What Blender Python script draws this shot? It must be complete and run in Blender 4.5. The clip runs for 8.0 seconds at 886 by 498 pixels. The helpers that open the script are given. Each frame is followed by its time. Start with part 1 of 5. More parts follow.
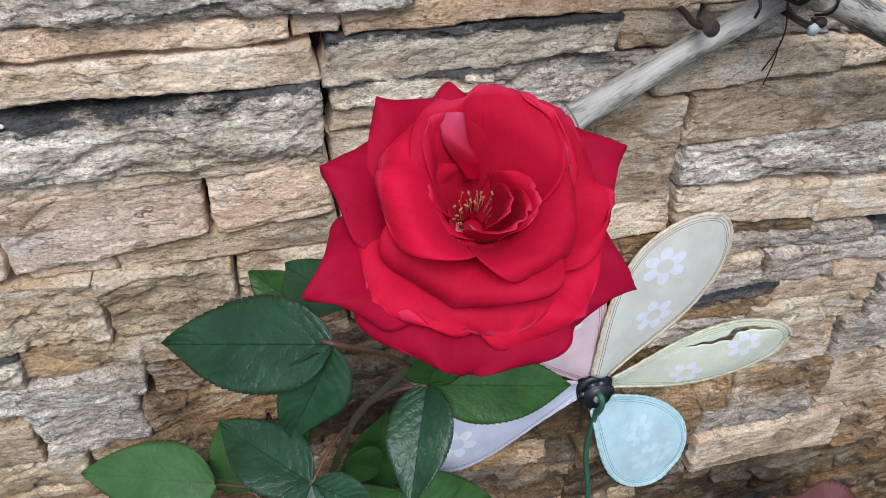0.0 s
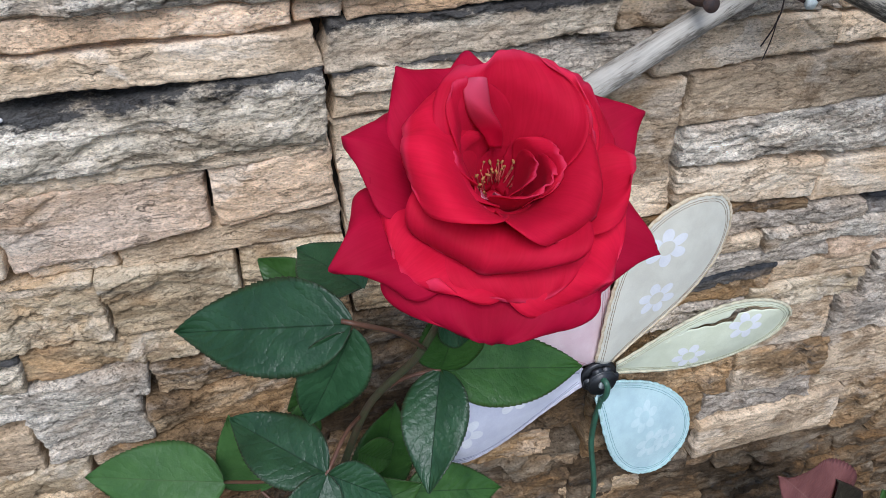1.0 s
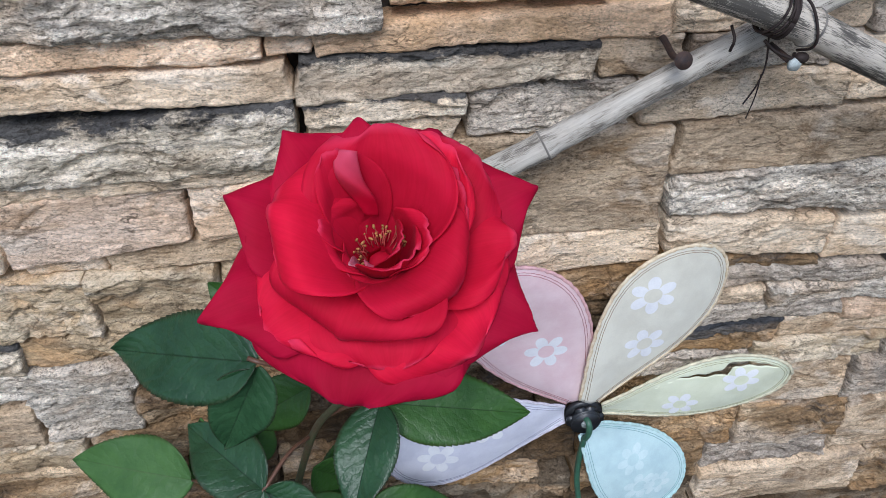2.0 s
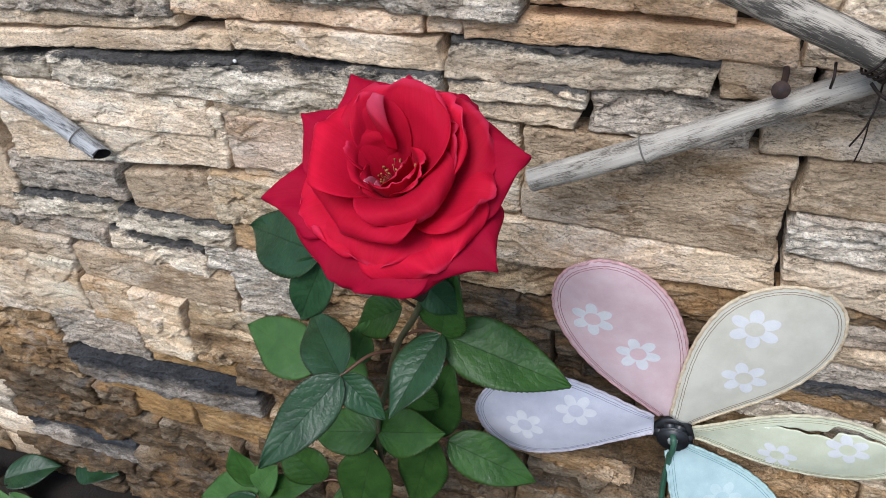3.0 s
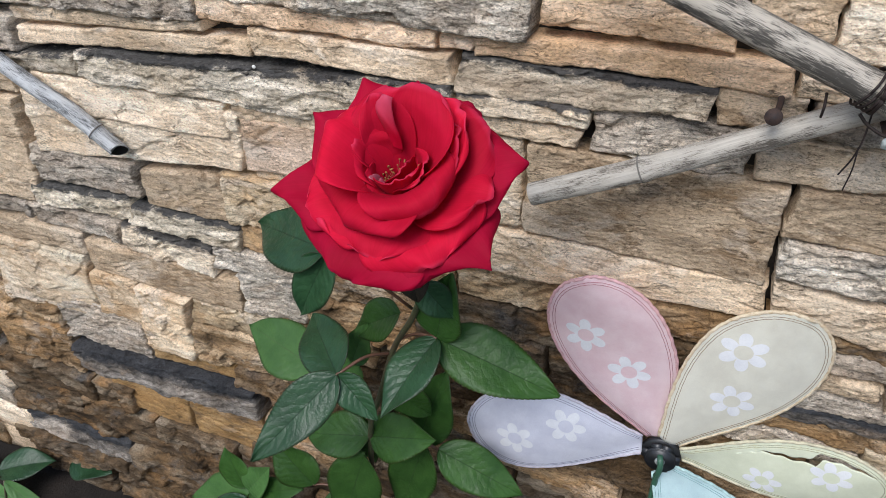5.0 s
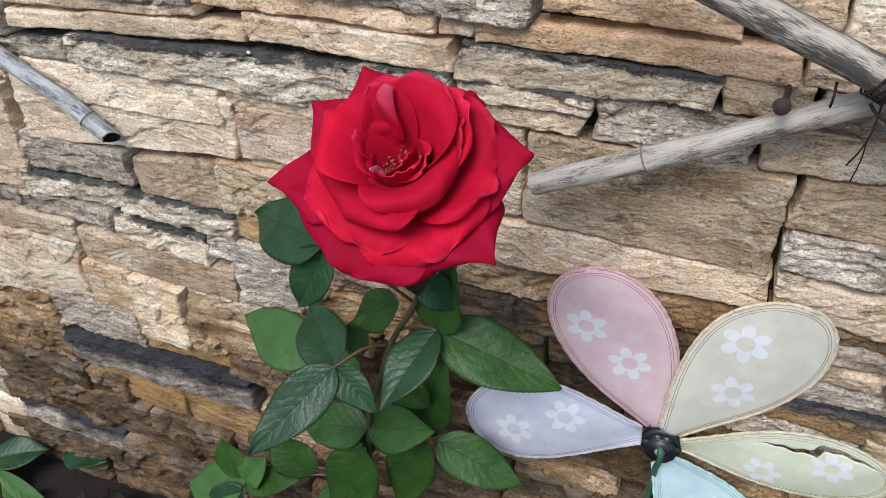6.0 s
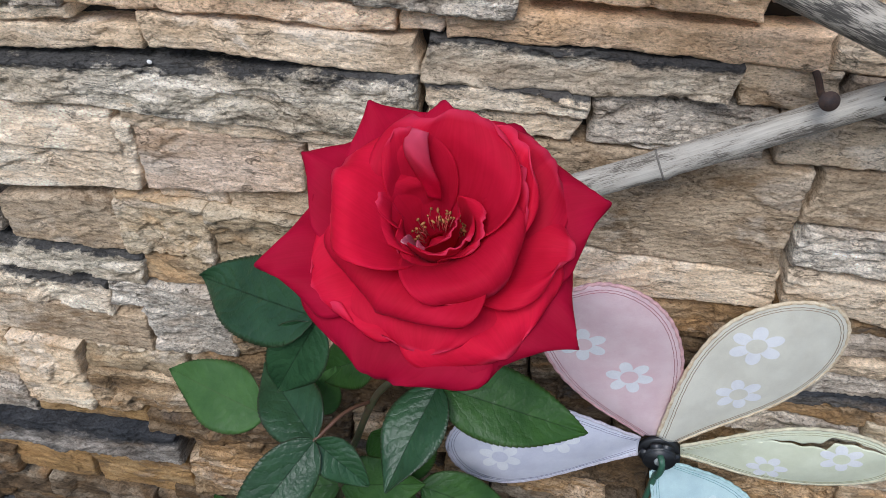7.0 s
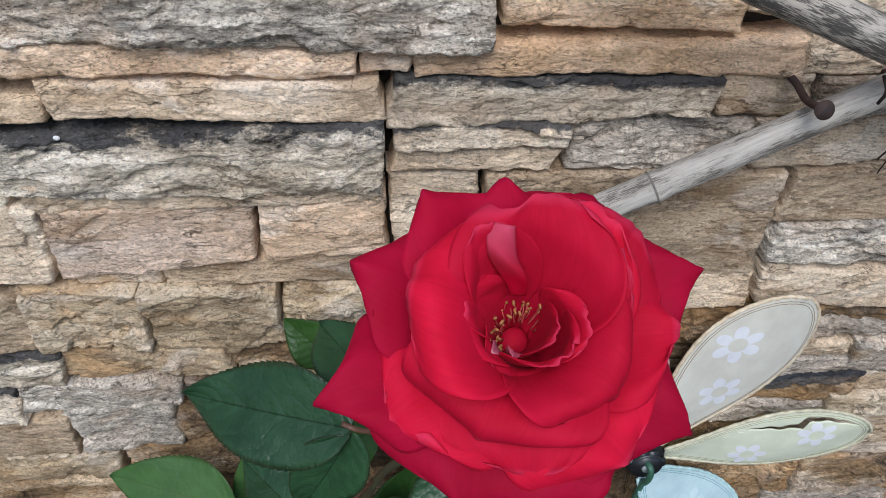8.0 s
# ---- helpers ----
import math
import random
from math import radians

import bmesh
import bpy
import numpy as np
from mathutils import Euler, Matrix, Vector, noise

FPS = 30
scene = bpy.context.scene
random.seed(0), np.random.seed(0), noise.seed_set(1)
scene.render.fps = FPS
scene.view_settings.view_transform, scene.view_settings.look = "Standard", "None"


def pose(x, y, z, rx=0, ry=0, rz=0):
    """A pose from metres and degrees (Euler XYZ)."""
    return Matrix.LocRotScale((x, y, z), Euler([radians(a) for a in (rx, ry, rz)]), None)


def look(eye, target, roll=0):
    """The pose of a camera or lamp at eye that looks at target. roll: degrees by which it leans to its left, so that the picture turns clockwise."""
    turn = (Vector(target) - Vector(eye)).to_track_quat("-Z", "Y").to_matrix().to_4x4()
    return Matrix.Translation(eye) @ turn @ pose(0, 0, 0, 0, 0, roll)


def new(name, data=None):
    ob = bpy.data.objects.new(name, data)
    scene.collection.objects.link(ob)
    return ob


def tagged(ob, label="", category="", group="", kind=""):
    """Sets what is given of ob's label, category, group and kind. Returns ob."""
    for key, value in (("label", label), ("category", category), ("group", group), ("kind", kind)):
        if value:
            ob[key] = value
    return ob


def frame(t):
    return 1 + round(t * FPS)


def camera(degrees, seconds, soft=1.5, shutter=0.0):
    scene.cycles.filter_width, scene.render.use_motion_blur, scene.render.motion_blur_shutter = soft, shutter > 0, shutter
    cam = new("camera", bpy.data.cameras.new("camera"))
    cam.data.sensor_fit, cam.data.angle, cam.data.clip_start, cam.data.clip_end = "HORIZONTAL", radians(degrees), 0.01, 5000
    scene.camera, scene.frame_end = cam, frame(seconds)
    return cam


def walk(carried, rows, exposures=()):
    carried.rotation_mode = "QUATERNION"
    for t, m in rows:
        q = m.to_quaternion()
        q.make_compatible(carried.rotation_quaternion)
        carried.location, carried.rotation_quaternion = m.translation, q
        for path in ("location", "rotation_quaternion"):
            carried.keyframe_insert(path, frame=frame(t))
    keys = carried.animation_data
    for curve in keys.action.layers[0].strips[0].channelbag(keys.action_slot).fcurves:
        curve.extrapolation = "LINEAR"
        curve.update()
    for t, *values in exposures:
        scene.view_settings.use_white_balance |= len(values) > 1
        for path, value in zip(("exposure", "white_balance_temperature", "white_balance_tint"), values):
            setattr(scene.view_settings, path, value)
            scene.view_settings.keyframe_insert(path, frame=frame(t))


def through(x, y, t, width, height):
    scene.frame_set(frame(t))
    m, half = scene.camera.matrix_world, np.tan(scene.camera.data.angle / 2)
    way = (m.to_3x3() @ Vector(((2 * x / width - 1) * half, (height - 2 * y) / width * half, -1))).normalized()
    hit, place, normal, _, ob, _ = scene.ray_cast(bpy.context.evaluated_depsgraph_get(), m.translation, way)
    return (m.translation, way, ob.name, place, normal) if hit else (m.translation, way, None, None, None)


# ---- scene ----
cam = camera(61.6, 8.0, soft=0.6)
PATH = [
    (0, (-0.0280, -0.3864, 0.8245), (0.3478, 1.1537, -0.3949), 0.33),
    (0.5, (-0.0400, -0.3905, 0.8014), (0.3807, 1.0831, -0.4837), 0.32),
    (1, (-0.0440, -0.3885, 0.8127), (0.3840, 1.1511, -0.3900), -0.44),
    (1.2, (-0.0380, -0.3822, 0.8301), (0.4376, 1.1776, -0.3278), 0.17),
    (2.3, (0.083, -0.404, 0.842), (0.052, 1.172, -0.389), -1.3),
    (2.5, (0.121, -0.414, 0.848), (-0.077, 1.159, -0.371), -1.5),
    (3, (0.157, -0.45, 0.848), (-0.416, 1.063, -0.33), -2.7),
    (3.5, (0.186, -0.47, 0.832), (-0.362, 1.057, -0.338), 0.2),
    (4, (0.183, -0.459, 0.828), (-0.414, 1.035, -0.359), -0.7),
    (4.5, (0.179, -0.463, 0.836), (-0.387, 1.081, -0.302), 0.6),
    (5, (0.168, -0.468, 0.845), (-0.435, 1.08, -0.269), 0.2),
    (6.3, (0.154, -0.452, 0.843), (-0.394, 1.078, -0.322), 1.2),
    (6.5, (0.136, -0.437, 0.836), (-0.321, 1.113, -0.343), 2.0),
    (7, (0.065, -0.391, 0.836), (-0.145, 1.161, -0.407), 2.2),
    (7.5, (0.005, -0.374, 0.838), (0.088, 1.182, -0.416), 4.1),
    (8, (-0.009, -0.342, 0.84), (0.164, 1.2, -0.422), 2.8),
]
# the clip's camera darkens and cools a little while the bloom fills its picture
EXPOSURES = [(0, 0.44, 5850, 10), (1.2, 0.44, 5800, 10), (2.5, 0.47, 5850, 10), (3.5, 0.46, 6250, 10), (5, 0.46, 6250, 10), (6.5, 0.43, 6150, 10), (7, 0.29, 6000, 10), (8, 0.28, 5950, 10)]
walk(cam, [(t, look(eye, target, roll)) for t, eye, target, roll in PATH], EXPOSURES)

# ---- light: an even, bright, overcast day; the wall faces the open side ----
world = bpy.data.worlds.new("sky")
scene.world = world
world.use_nodes = True
sky = world.node_tree.nodes.new("ShaderNodeTexSky")
sky.sky_type, sky.sun_disc = "NISHITA", False
sky.sun_elevation, sky.sun_rotation = radians(50), radians(191)
sky.air_density, sky.dust_density = 1.0, 1.5
background = world.node_tree.nodes["Background"]
background.inputs["Strength"].default_value = 0.125
world.node_tree.links.new(sky.outputs["Color"], background.inputs["Color"])

sun = new("sun", bpy.data.lights.new("sun", "SUN"))
sun.data.energy, sun.data.angle, sun.data.color = 2.15, radians(32), (1.0, 0.985, 0.975)
sun.matrix_world = look((-0.35, -1.75, 2.1), (0, 0, 0))

# ---- materials ----
def material(name):
    m = bpy.data.materials.new(name)
    m.use_nodes = True
    return m, m.node_tree.nodes, m.node_tree.links, m.node_tree.nodes["Principled BSDF"]


def ramp(nodes, stops):
    r = nodes.new("ShaderNodeValToRGB")
    while len(r.color_ramp.elements) < len(stops):
        r.color_ramp.elements.new(0.5)
    for e, (at, colour) in zip(r.color_ramp.elements, stops):
        e.position, e.color = at, (*colour, 1) if len(colour) == 3 else colour
    return r


def grain(nodes, links, where, scale, detail=6.0, rough=0.6, distort=0.0):
    n = nodes.new("ShaderNodeTexNoise")
    n.inputs["Scale"].default_value, n.inputs["Detail"].default_value = scale, detail
    n.inputs["Roughness"].default_value, n.inputs["Distortion"].default_value = rough, distort
    links.new(where, n.inputs["Vector"])
    return n.outputs["Fac"]


def maths(nodes, links, op, a, b, clamp=False):
    n = nodes.new("ShaderNodeMath")
    n.operation, n.use_clamp = op, clamp
    for k, v in enumerate((a, b)):
        if isinstance(v, (int, float)):
            n.inputs[k].default_value = v
        else:
            links.new(v, n.inputs[k])
    return n.outputs[0]


def blend(nodes, links, fac, a, b, kind="MIX"):
    n = nodes.new("ShaderNodeMix")
    n.data_type, n.blend_type = "RGBA", kind
    for k, v in ((0, fac), (6, a), (7, b)):
        if isinstance(v, (int, float)):
            n.inputs[k].default_value = v
        elif isinstance(v, tuple):
            n.inputs[k].default_value = (*v, 1)
        else:
            links.new(v, n.inputs[k])
    return n.outputs[2]


def stretched(nodes, links, source, scale):
    n = nodes.new("ShaderNodeMapping")
    n.inputs["Scale"].default_value = scale
    links.new(source, n.inputs["Vector"])
    return n.outputs[0]


def relief(nodes, links, height, strength, distance, below=None):
    n = nodes.new("ShaderNodeBump")
    n.inputs["Strength"].default_value, n.inputs["Distance"].default_value = strength, distance
    links.new(height, n.inputs["Height"])
    if below:
        links.new(below, n.inputs["Normal"])
    return n.outputs[0]


def stone_material(name, dark, mid, light, crust=0.0, soot=0.35, rust=0.3, split=0.4, stain=0.4):
    """Split ledge stone: bedded colour, grain, rust veins, brown speckled stains, hair cracks, grey lichen and, where crust is set, a black crust on the upper ledge."""
    m, nodes, links, bsdf = material(name)
    tex, info = nodes.new("ShaderNodeTexCoord"), nodes.new("ShaderNodeObjectInfo")
    shift = nodes.new("ShaderNodeVectorMath")
    shift.operation = "MULTIPLY_ADD"
    links.new(info.outputs["Random"], shift.inputs[0])
    shift.inputs[1].default_value = (7.0, 3.0, 5.0)
    links.new(tex.outputs["Object"], shift.inputs[2])
    where = shift.outputs[0]
    beds = grain(nodes, links, stretched(nodes, links, where, (9, 20, 60)), 1.0, 8, 0.62, 0.6)
    patch = grain(nodes, links, where, 26, 5, 0.55, 0.3)
    fine = grain(nodes, links, stretched(nodes, links, where, (1, 1, 1.9)), 430, 4, 0.66, 0.3)
    c = ramp(nodes, [(0.33, dark), (0.49, mid), (0.64, light)])
    links.new(maths(nodes, links, "ADD", maths(nodes, links, "MULTIPLY", beds, 0.65), maths(nodes, links, "MULTIPLY", patch, 0.35)), c.inputs[0])
    rustmask = ramp(nodes, [(0.52, (0, 0, 0)), (0.7, (1, 1, 1))])
    links.new(grain(nodes, links, stretched(nodes, links, where, (14, 14, 34)), 1.0, 6, 0.6, 0.8), rustmask.inputs[0])
    colour = blend(nodes, links, maths(nodes, links, "MULTIPLY", rustmask.outputs[0], rust), c.outputs[0], (0.36, 0.19, 0.07))
    sootmask = ramp(nodes, [(0.56, (0, 0, 0)), (0.66, (1, 1, 1))])
    links.new(grain(nodes, links, stretched(nodes, links, where, (16, 16, 42)), 1.0, 9, 0.72, 0.4), sootmask.inputs[0])
    colour = blend(nodes, links, maths(nodes, links, "MULTIPLY", sootmask.outputs[0], soot), colour, (0.075, 0.071, 0.067))
    stained = ramp(nodes, [(0.51, (0, 0, 0)), (0.60, (1, 1, 1))])
    links.new(grain(nodes, links, stretched(nodes, links, where, (20, 20, 34)), 1.0, 12, 0.78, 0.5), stained.inputs[0])
    colour = blend(nodes, links, maths(nodes, links, "MULTIPLY", stained.outputs[0], stain), colour, (0.20, 0.13, 0.072))
    # broad warm and limy patches, a hand across
    warm = ramp(nodes, [(0.50, (0, 0, 0)), (0.62, (1, 1, 1))])
    links.new(grain(nodes, links, stretched(nodes, links, where, (8, 8, 13)), 1.0, 8, 0.62, 0.9), warm.inputs[0])
    colour = blend(nodes, links, maths(nodes, links, "MULTIPLY", warm.outputs[0], 0.9 * rust), colour, tuple(v * min(1.0, light[0] / 0.7) ** 1.4 for v in (0.56, 0.33, 0.145)))
    limy = ramp(nodes, [(0.54, (0, 0, 0)), (0.63, (1, 1, 1))])
    links.new(grain(nodes, links, stretched(nodes, links, where, (13, 13, 24)), 1.0, 9, 0.66, 0.7), limy.inputs[0])
    colour = blend(nodes, links, maths(nodes, links, "MULTIPLY", limy.outputs[0], 0.46 * min(1.0, light[0] / 0.8) ** 2), colour, (0.80, 0.71, 0.59))
    # hair cracks along the beds, in patches
    ridge = maths(nodes, links, "ABSOLUTE", maths(nodes, links, "SUBTRACT", grain(nodes, links, stretched(nodes, links, where, (30, 30, 95)), 1.0, 5, 0.55, 0.35), 0.5), 0)
    patchy = maths(nodes, links, "MULTIPLY", maths(nodes, links, "SUBTRACT", grain(nodes, links, where, 34, 3), 0.46, True), 0.09)
    crack = maths(nodes, links, "SUBTRACT", 1.0, maths(nodes, links, "DIVIDE", ridge, maths(nodes, links, "ADD", patchy, 0.0002)), True)
    colour = blend(nodes, links, maths(nodes, links, "MULTIPLY", crack, 0.55), colour, (0.07, 0.048, 0.03))
    if crust:
        ledge, part_z = nodes.new("ShaderNodeUVMap"), nodes.new("ShaderNodeSeparateXYZ")
        links.new(ledge.outputs[0], part_z.inputs[0])
        broken = maths(nodes, links, "SUBTRACT", grain(nodes, links, stretched(nodes, links, where, (26, 26, 60)), 1.0, 12, 0.78), 0.5)
        ragged = maths(nodes, links, "ADD", part_z.outputs[1], maths(nodes, links, "MULTIPLY", broken, 1.1))
        mask = ramp(nodes, [(1.0 - crust * 1.25, (0, 0, 0)), (1.0 - crust * 0.6, (1, 1, 1))])
        links.new(ragged, mask.inputs[0])
        colour = blend(nodes, links, maths(nodes, links, "MULTIPLY", mask.outputs[0], 0.92), colour, (0.032, 0.035, 0.040))
    tone = maths(nodes, links, "ADD", maths(nodes, links, "MULTIPLY", info.outputs["Random"], 0.3), 0.82)
    grit = ramp(nodes, [(0.34, (0.22, 0.2, 0.18)), (0.43, (0.95, 0.94, 0.93)), (0.55, (1.25, 1.25, 1.25)), (0.66, (1.65, 1.65, 1.65))])
    links.new(fine, grit.inputs[0])
    foil = ramp(nodes, [(0.34, (0.22, 0.2, 0.19)), (0.42, (0.8, 0.79, 0.78)), (0.5, (1.12, 1.12, 1.12)), (0.62, (1.4, 1.4, 1.4))])
    thin = grain(nodes, links, stretched(nodes, links, where, (55, 55, 300)), 1.0, 4, 0.6, 0.9)
    links.new(thin, foil.inputs[0])
    colour = blend(nodes, links, 1.0, colour, tone, "MULTIPLY")
    colour = blend(nodes, links, 0.44 + 0.36 * split, colour, grit.outputs[0], "MULTIPLY")
    colour = blend(nodes, links, 0.6 * split, colour, foil.outputs[0], "MULTIPLY")
    # pits and a fine crackle
    pits = grain(nodes, links, stretched(nodes, links, where, (1, 1, 1.5)), 900, 5, 0.72, 0.2)
    pitted = ramp(nodes, [(0.30, (0.25, 0.22, 0.19)), (0.39, (1.0, 0.99, 0.98)), (0.55, (1.2, 1.2, 1.2)), (0.66, (1.5, 1.5, 1.5))])
    links.new(pits, pitted.inputs[0])
    colour = blend(nodes, links, 0.44 + 0.36 * split, colour, pitted.outputs[0], "MULTIPLY")
    vein = maths(nodes, links, "ABSOLUTE", maths(nodes, links, "SUBTRACT", grain(nodes, links, stretched(nodes, links, where, (85, 85, 230)), 1.0, 4, 0.6, 0.5), 0.5), 0)
    where_cracked = maths(nodes, links, "MULTIPLY", maths(nodes, links, "SUBTRACT", grain(nodes, links, where, 60, 4, 0.65), 0.47, True), 0.09 + 0.10 * split)
    crackle = maths(nodes, links, "SUBTRACT", 1.0, maths(nodes, links, "DIVIDE", vein, maths(nodes, links, "ADD", where_cracked, 0.0002)), True)
    colour = blend(nodes, links, maths(nodes, links, "MULTIPLY", crackle, 0.30 + 0.35 * split), colour, (0.06, 0.045, 0.032))
    links.new(colour, bsdf.inputs["Base Color"])
    bsdf.inputs["Roughness"].default_value = 0.93
    bsdf.inputs["Specular IOR Level"].default_value = 0.15
    n = relief(nodes, links, thin, 1.0, 0.0002 + 0.005 * split)
    n = relief(nodes, links, fine, 1.0, 0.0013 + 0.0014 * split, n)
    n = relief(nodes, links, maths(nodes, links, "SUBTRACT", 1.0, crack), 1.0, 0.0008, n)
    n = relief(nodes, links, maths(nodes, links, "SUBTRACT", 1.0, crackle), 1.0, 0.0009, n)
    n = relief(nodes, links, pits, 1.0, 0.0006, n)
    links.new(n, bsdf.inputs["Normal"])
    return m


STONE = {
    "t": stone_material("tan_stone", (0.434, 0.316, 0.205), (0.675, 0.523, 0.361), (0.847, 0.690, 0.509), 0, 0.3, 0.2, 0.2, 0.4),
    "c": stone_material("cream_stone", (0.540, 0.413, 0.281), (0.777, 0.623, 0.452), (0.880, 0.786, 0.625), 0, 0.25, 0.3, 0.25, 0.35),
    "p": stone_material("pinkish_stone", (0.488, 0.353, 0.250), (0.716, 0.541, 0.400), (0.880, 0.701, 0.557), 0, 0.3, 0.3, 0.25, 0.45),
    "o": stone_material("ochre_stone", (0.495, 0.327, 0.198), (0.725, 0.513, 0.335), (0.864, 0.655, 0.467), 0, 0.3, 0.4, 0.2, 0.4),
    "g": stone_material("grey_stone", (0.194, 0.163, 0.132), (0.428, 0.364, 0.293), (0.683, 0.605, 0.500), 0, 0.5, 0.2, 0.7, 0.3),
    "w": stone_material("weathered_stone", (0.170, 0.150, 0.124), (0.485, 0.427, 0.348), (0.766, 0.689, 0.577), 0, 0.6, 0.3, 0.8, 0.3),
    "k": stone_material("crusted_stone", (0.330, 0.276, 0.202), (0.620, 0.536, 0.408), (0.880, 0.786, 0.648), 0.17, 0.10, 0.15, 0.6, 0.15),
    "d": stone_material("stained_stone", (0.380, 0.297, 0.209), (0.664, 0.542, 0.398), (0.880, 0.771, 0.598), 0.20, 0.2, 0.2, 0.35, 0.25),
    "s": stone_material("sandy_stone", (0.328, 0.239, 0.153), (0.498, 0.378, 0.254), (0.678, 0.531, 0.370), 0, 0.5, 0.2, 0.3, 0.8),
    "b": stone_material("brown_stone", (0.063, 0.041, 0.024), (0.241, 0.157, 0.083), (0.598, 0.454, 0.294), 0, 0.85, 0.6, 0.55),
    # u: near-black to brown, laid mostly in the low courses
    "u": stone_material("blackish_stone", (0.024, 0.017, 0.011), (0.085, 0.057, 0.033), (0.27, 0.215, 0.15), 0, 0.9, 0.6, 0.5),
    "r": stone_material("rough_cream_stone", (0.430, 0.291, 0.171), (0.740, 0.581, 0.402), (0.880, 0.771, 0.580), 0, 0.25, 0.55, 0.12, 0.6),
    "n": stone_material("dark_slab_stone", (0.038, 0.035, 0.034), (0.162, 0.145, 0.126), (0.454, 0.400, 0.342), 0.40, 0.4, 0.1, 0.5),
    "m": stone_material("mottled_rubble_stone", (0.196, 0.136, 0.074), (0.515, 0.394, 0.249), (0.772, 0.646, 0.470), 0, 0.55, 0.5, 0.3, 0.75),
    "e": stone_material("earthy_ochre_stone", (0.15, 0.085, 0.035), (0.34, 0.205, 0.085), (0.48, 0.33, 0.17), 0, 0.6, 0.5, 0.15),
}


def plain(name, colour, rough=0.6, vary=0.25, scale=60.0, bump=0.0, metal=0.0, spec=0.5, second=None, stretch=(1, 1, 1)):
    m, nodes, links, bsdf = material(name)
    tex = nodes.new("ShaderNodeTexCoord")
    where = stretched(nodes, links, tex.outputs["Object"], stretch)
    broad, fine = grain(nodes, links, where, scale, 5), grain(nodes, links, where, scale * 9, 5)
    other = second or tuple(v * (1 - 2 * vary) for v in colour)
    c = ramp(nodes, [(0.35, other), (0.62, colour)])
    links.new(maths(nodes, links, "ADD", maths(nodes, links, "MULTIPLY", broad, 0.65), maths(nodes, links, "MULTIPLY", fine, 0.35)), c.inputs[0])
    links.new(c.outputs[0], bsdf.inputs["Base Color"])
    bsdf.inputs["Roughness"].default_value, bsdf.inputs["Metallic"].default_value = rough, metal
    bsdf.inputs["Specular IOR Level"].default_value = spec
    if bump:
        links.new(relief(nodes, links, fine, 0.6, bump), bsdf.inputs["Normal"])
    return m


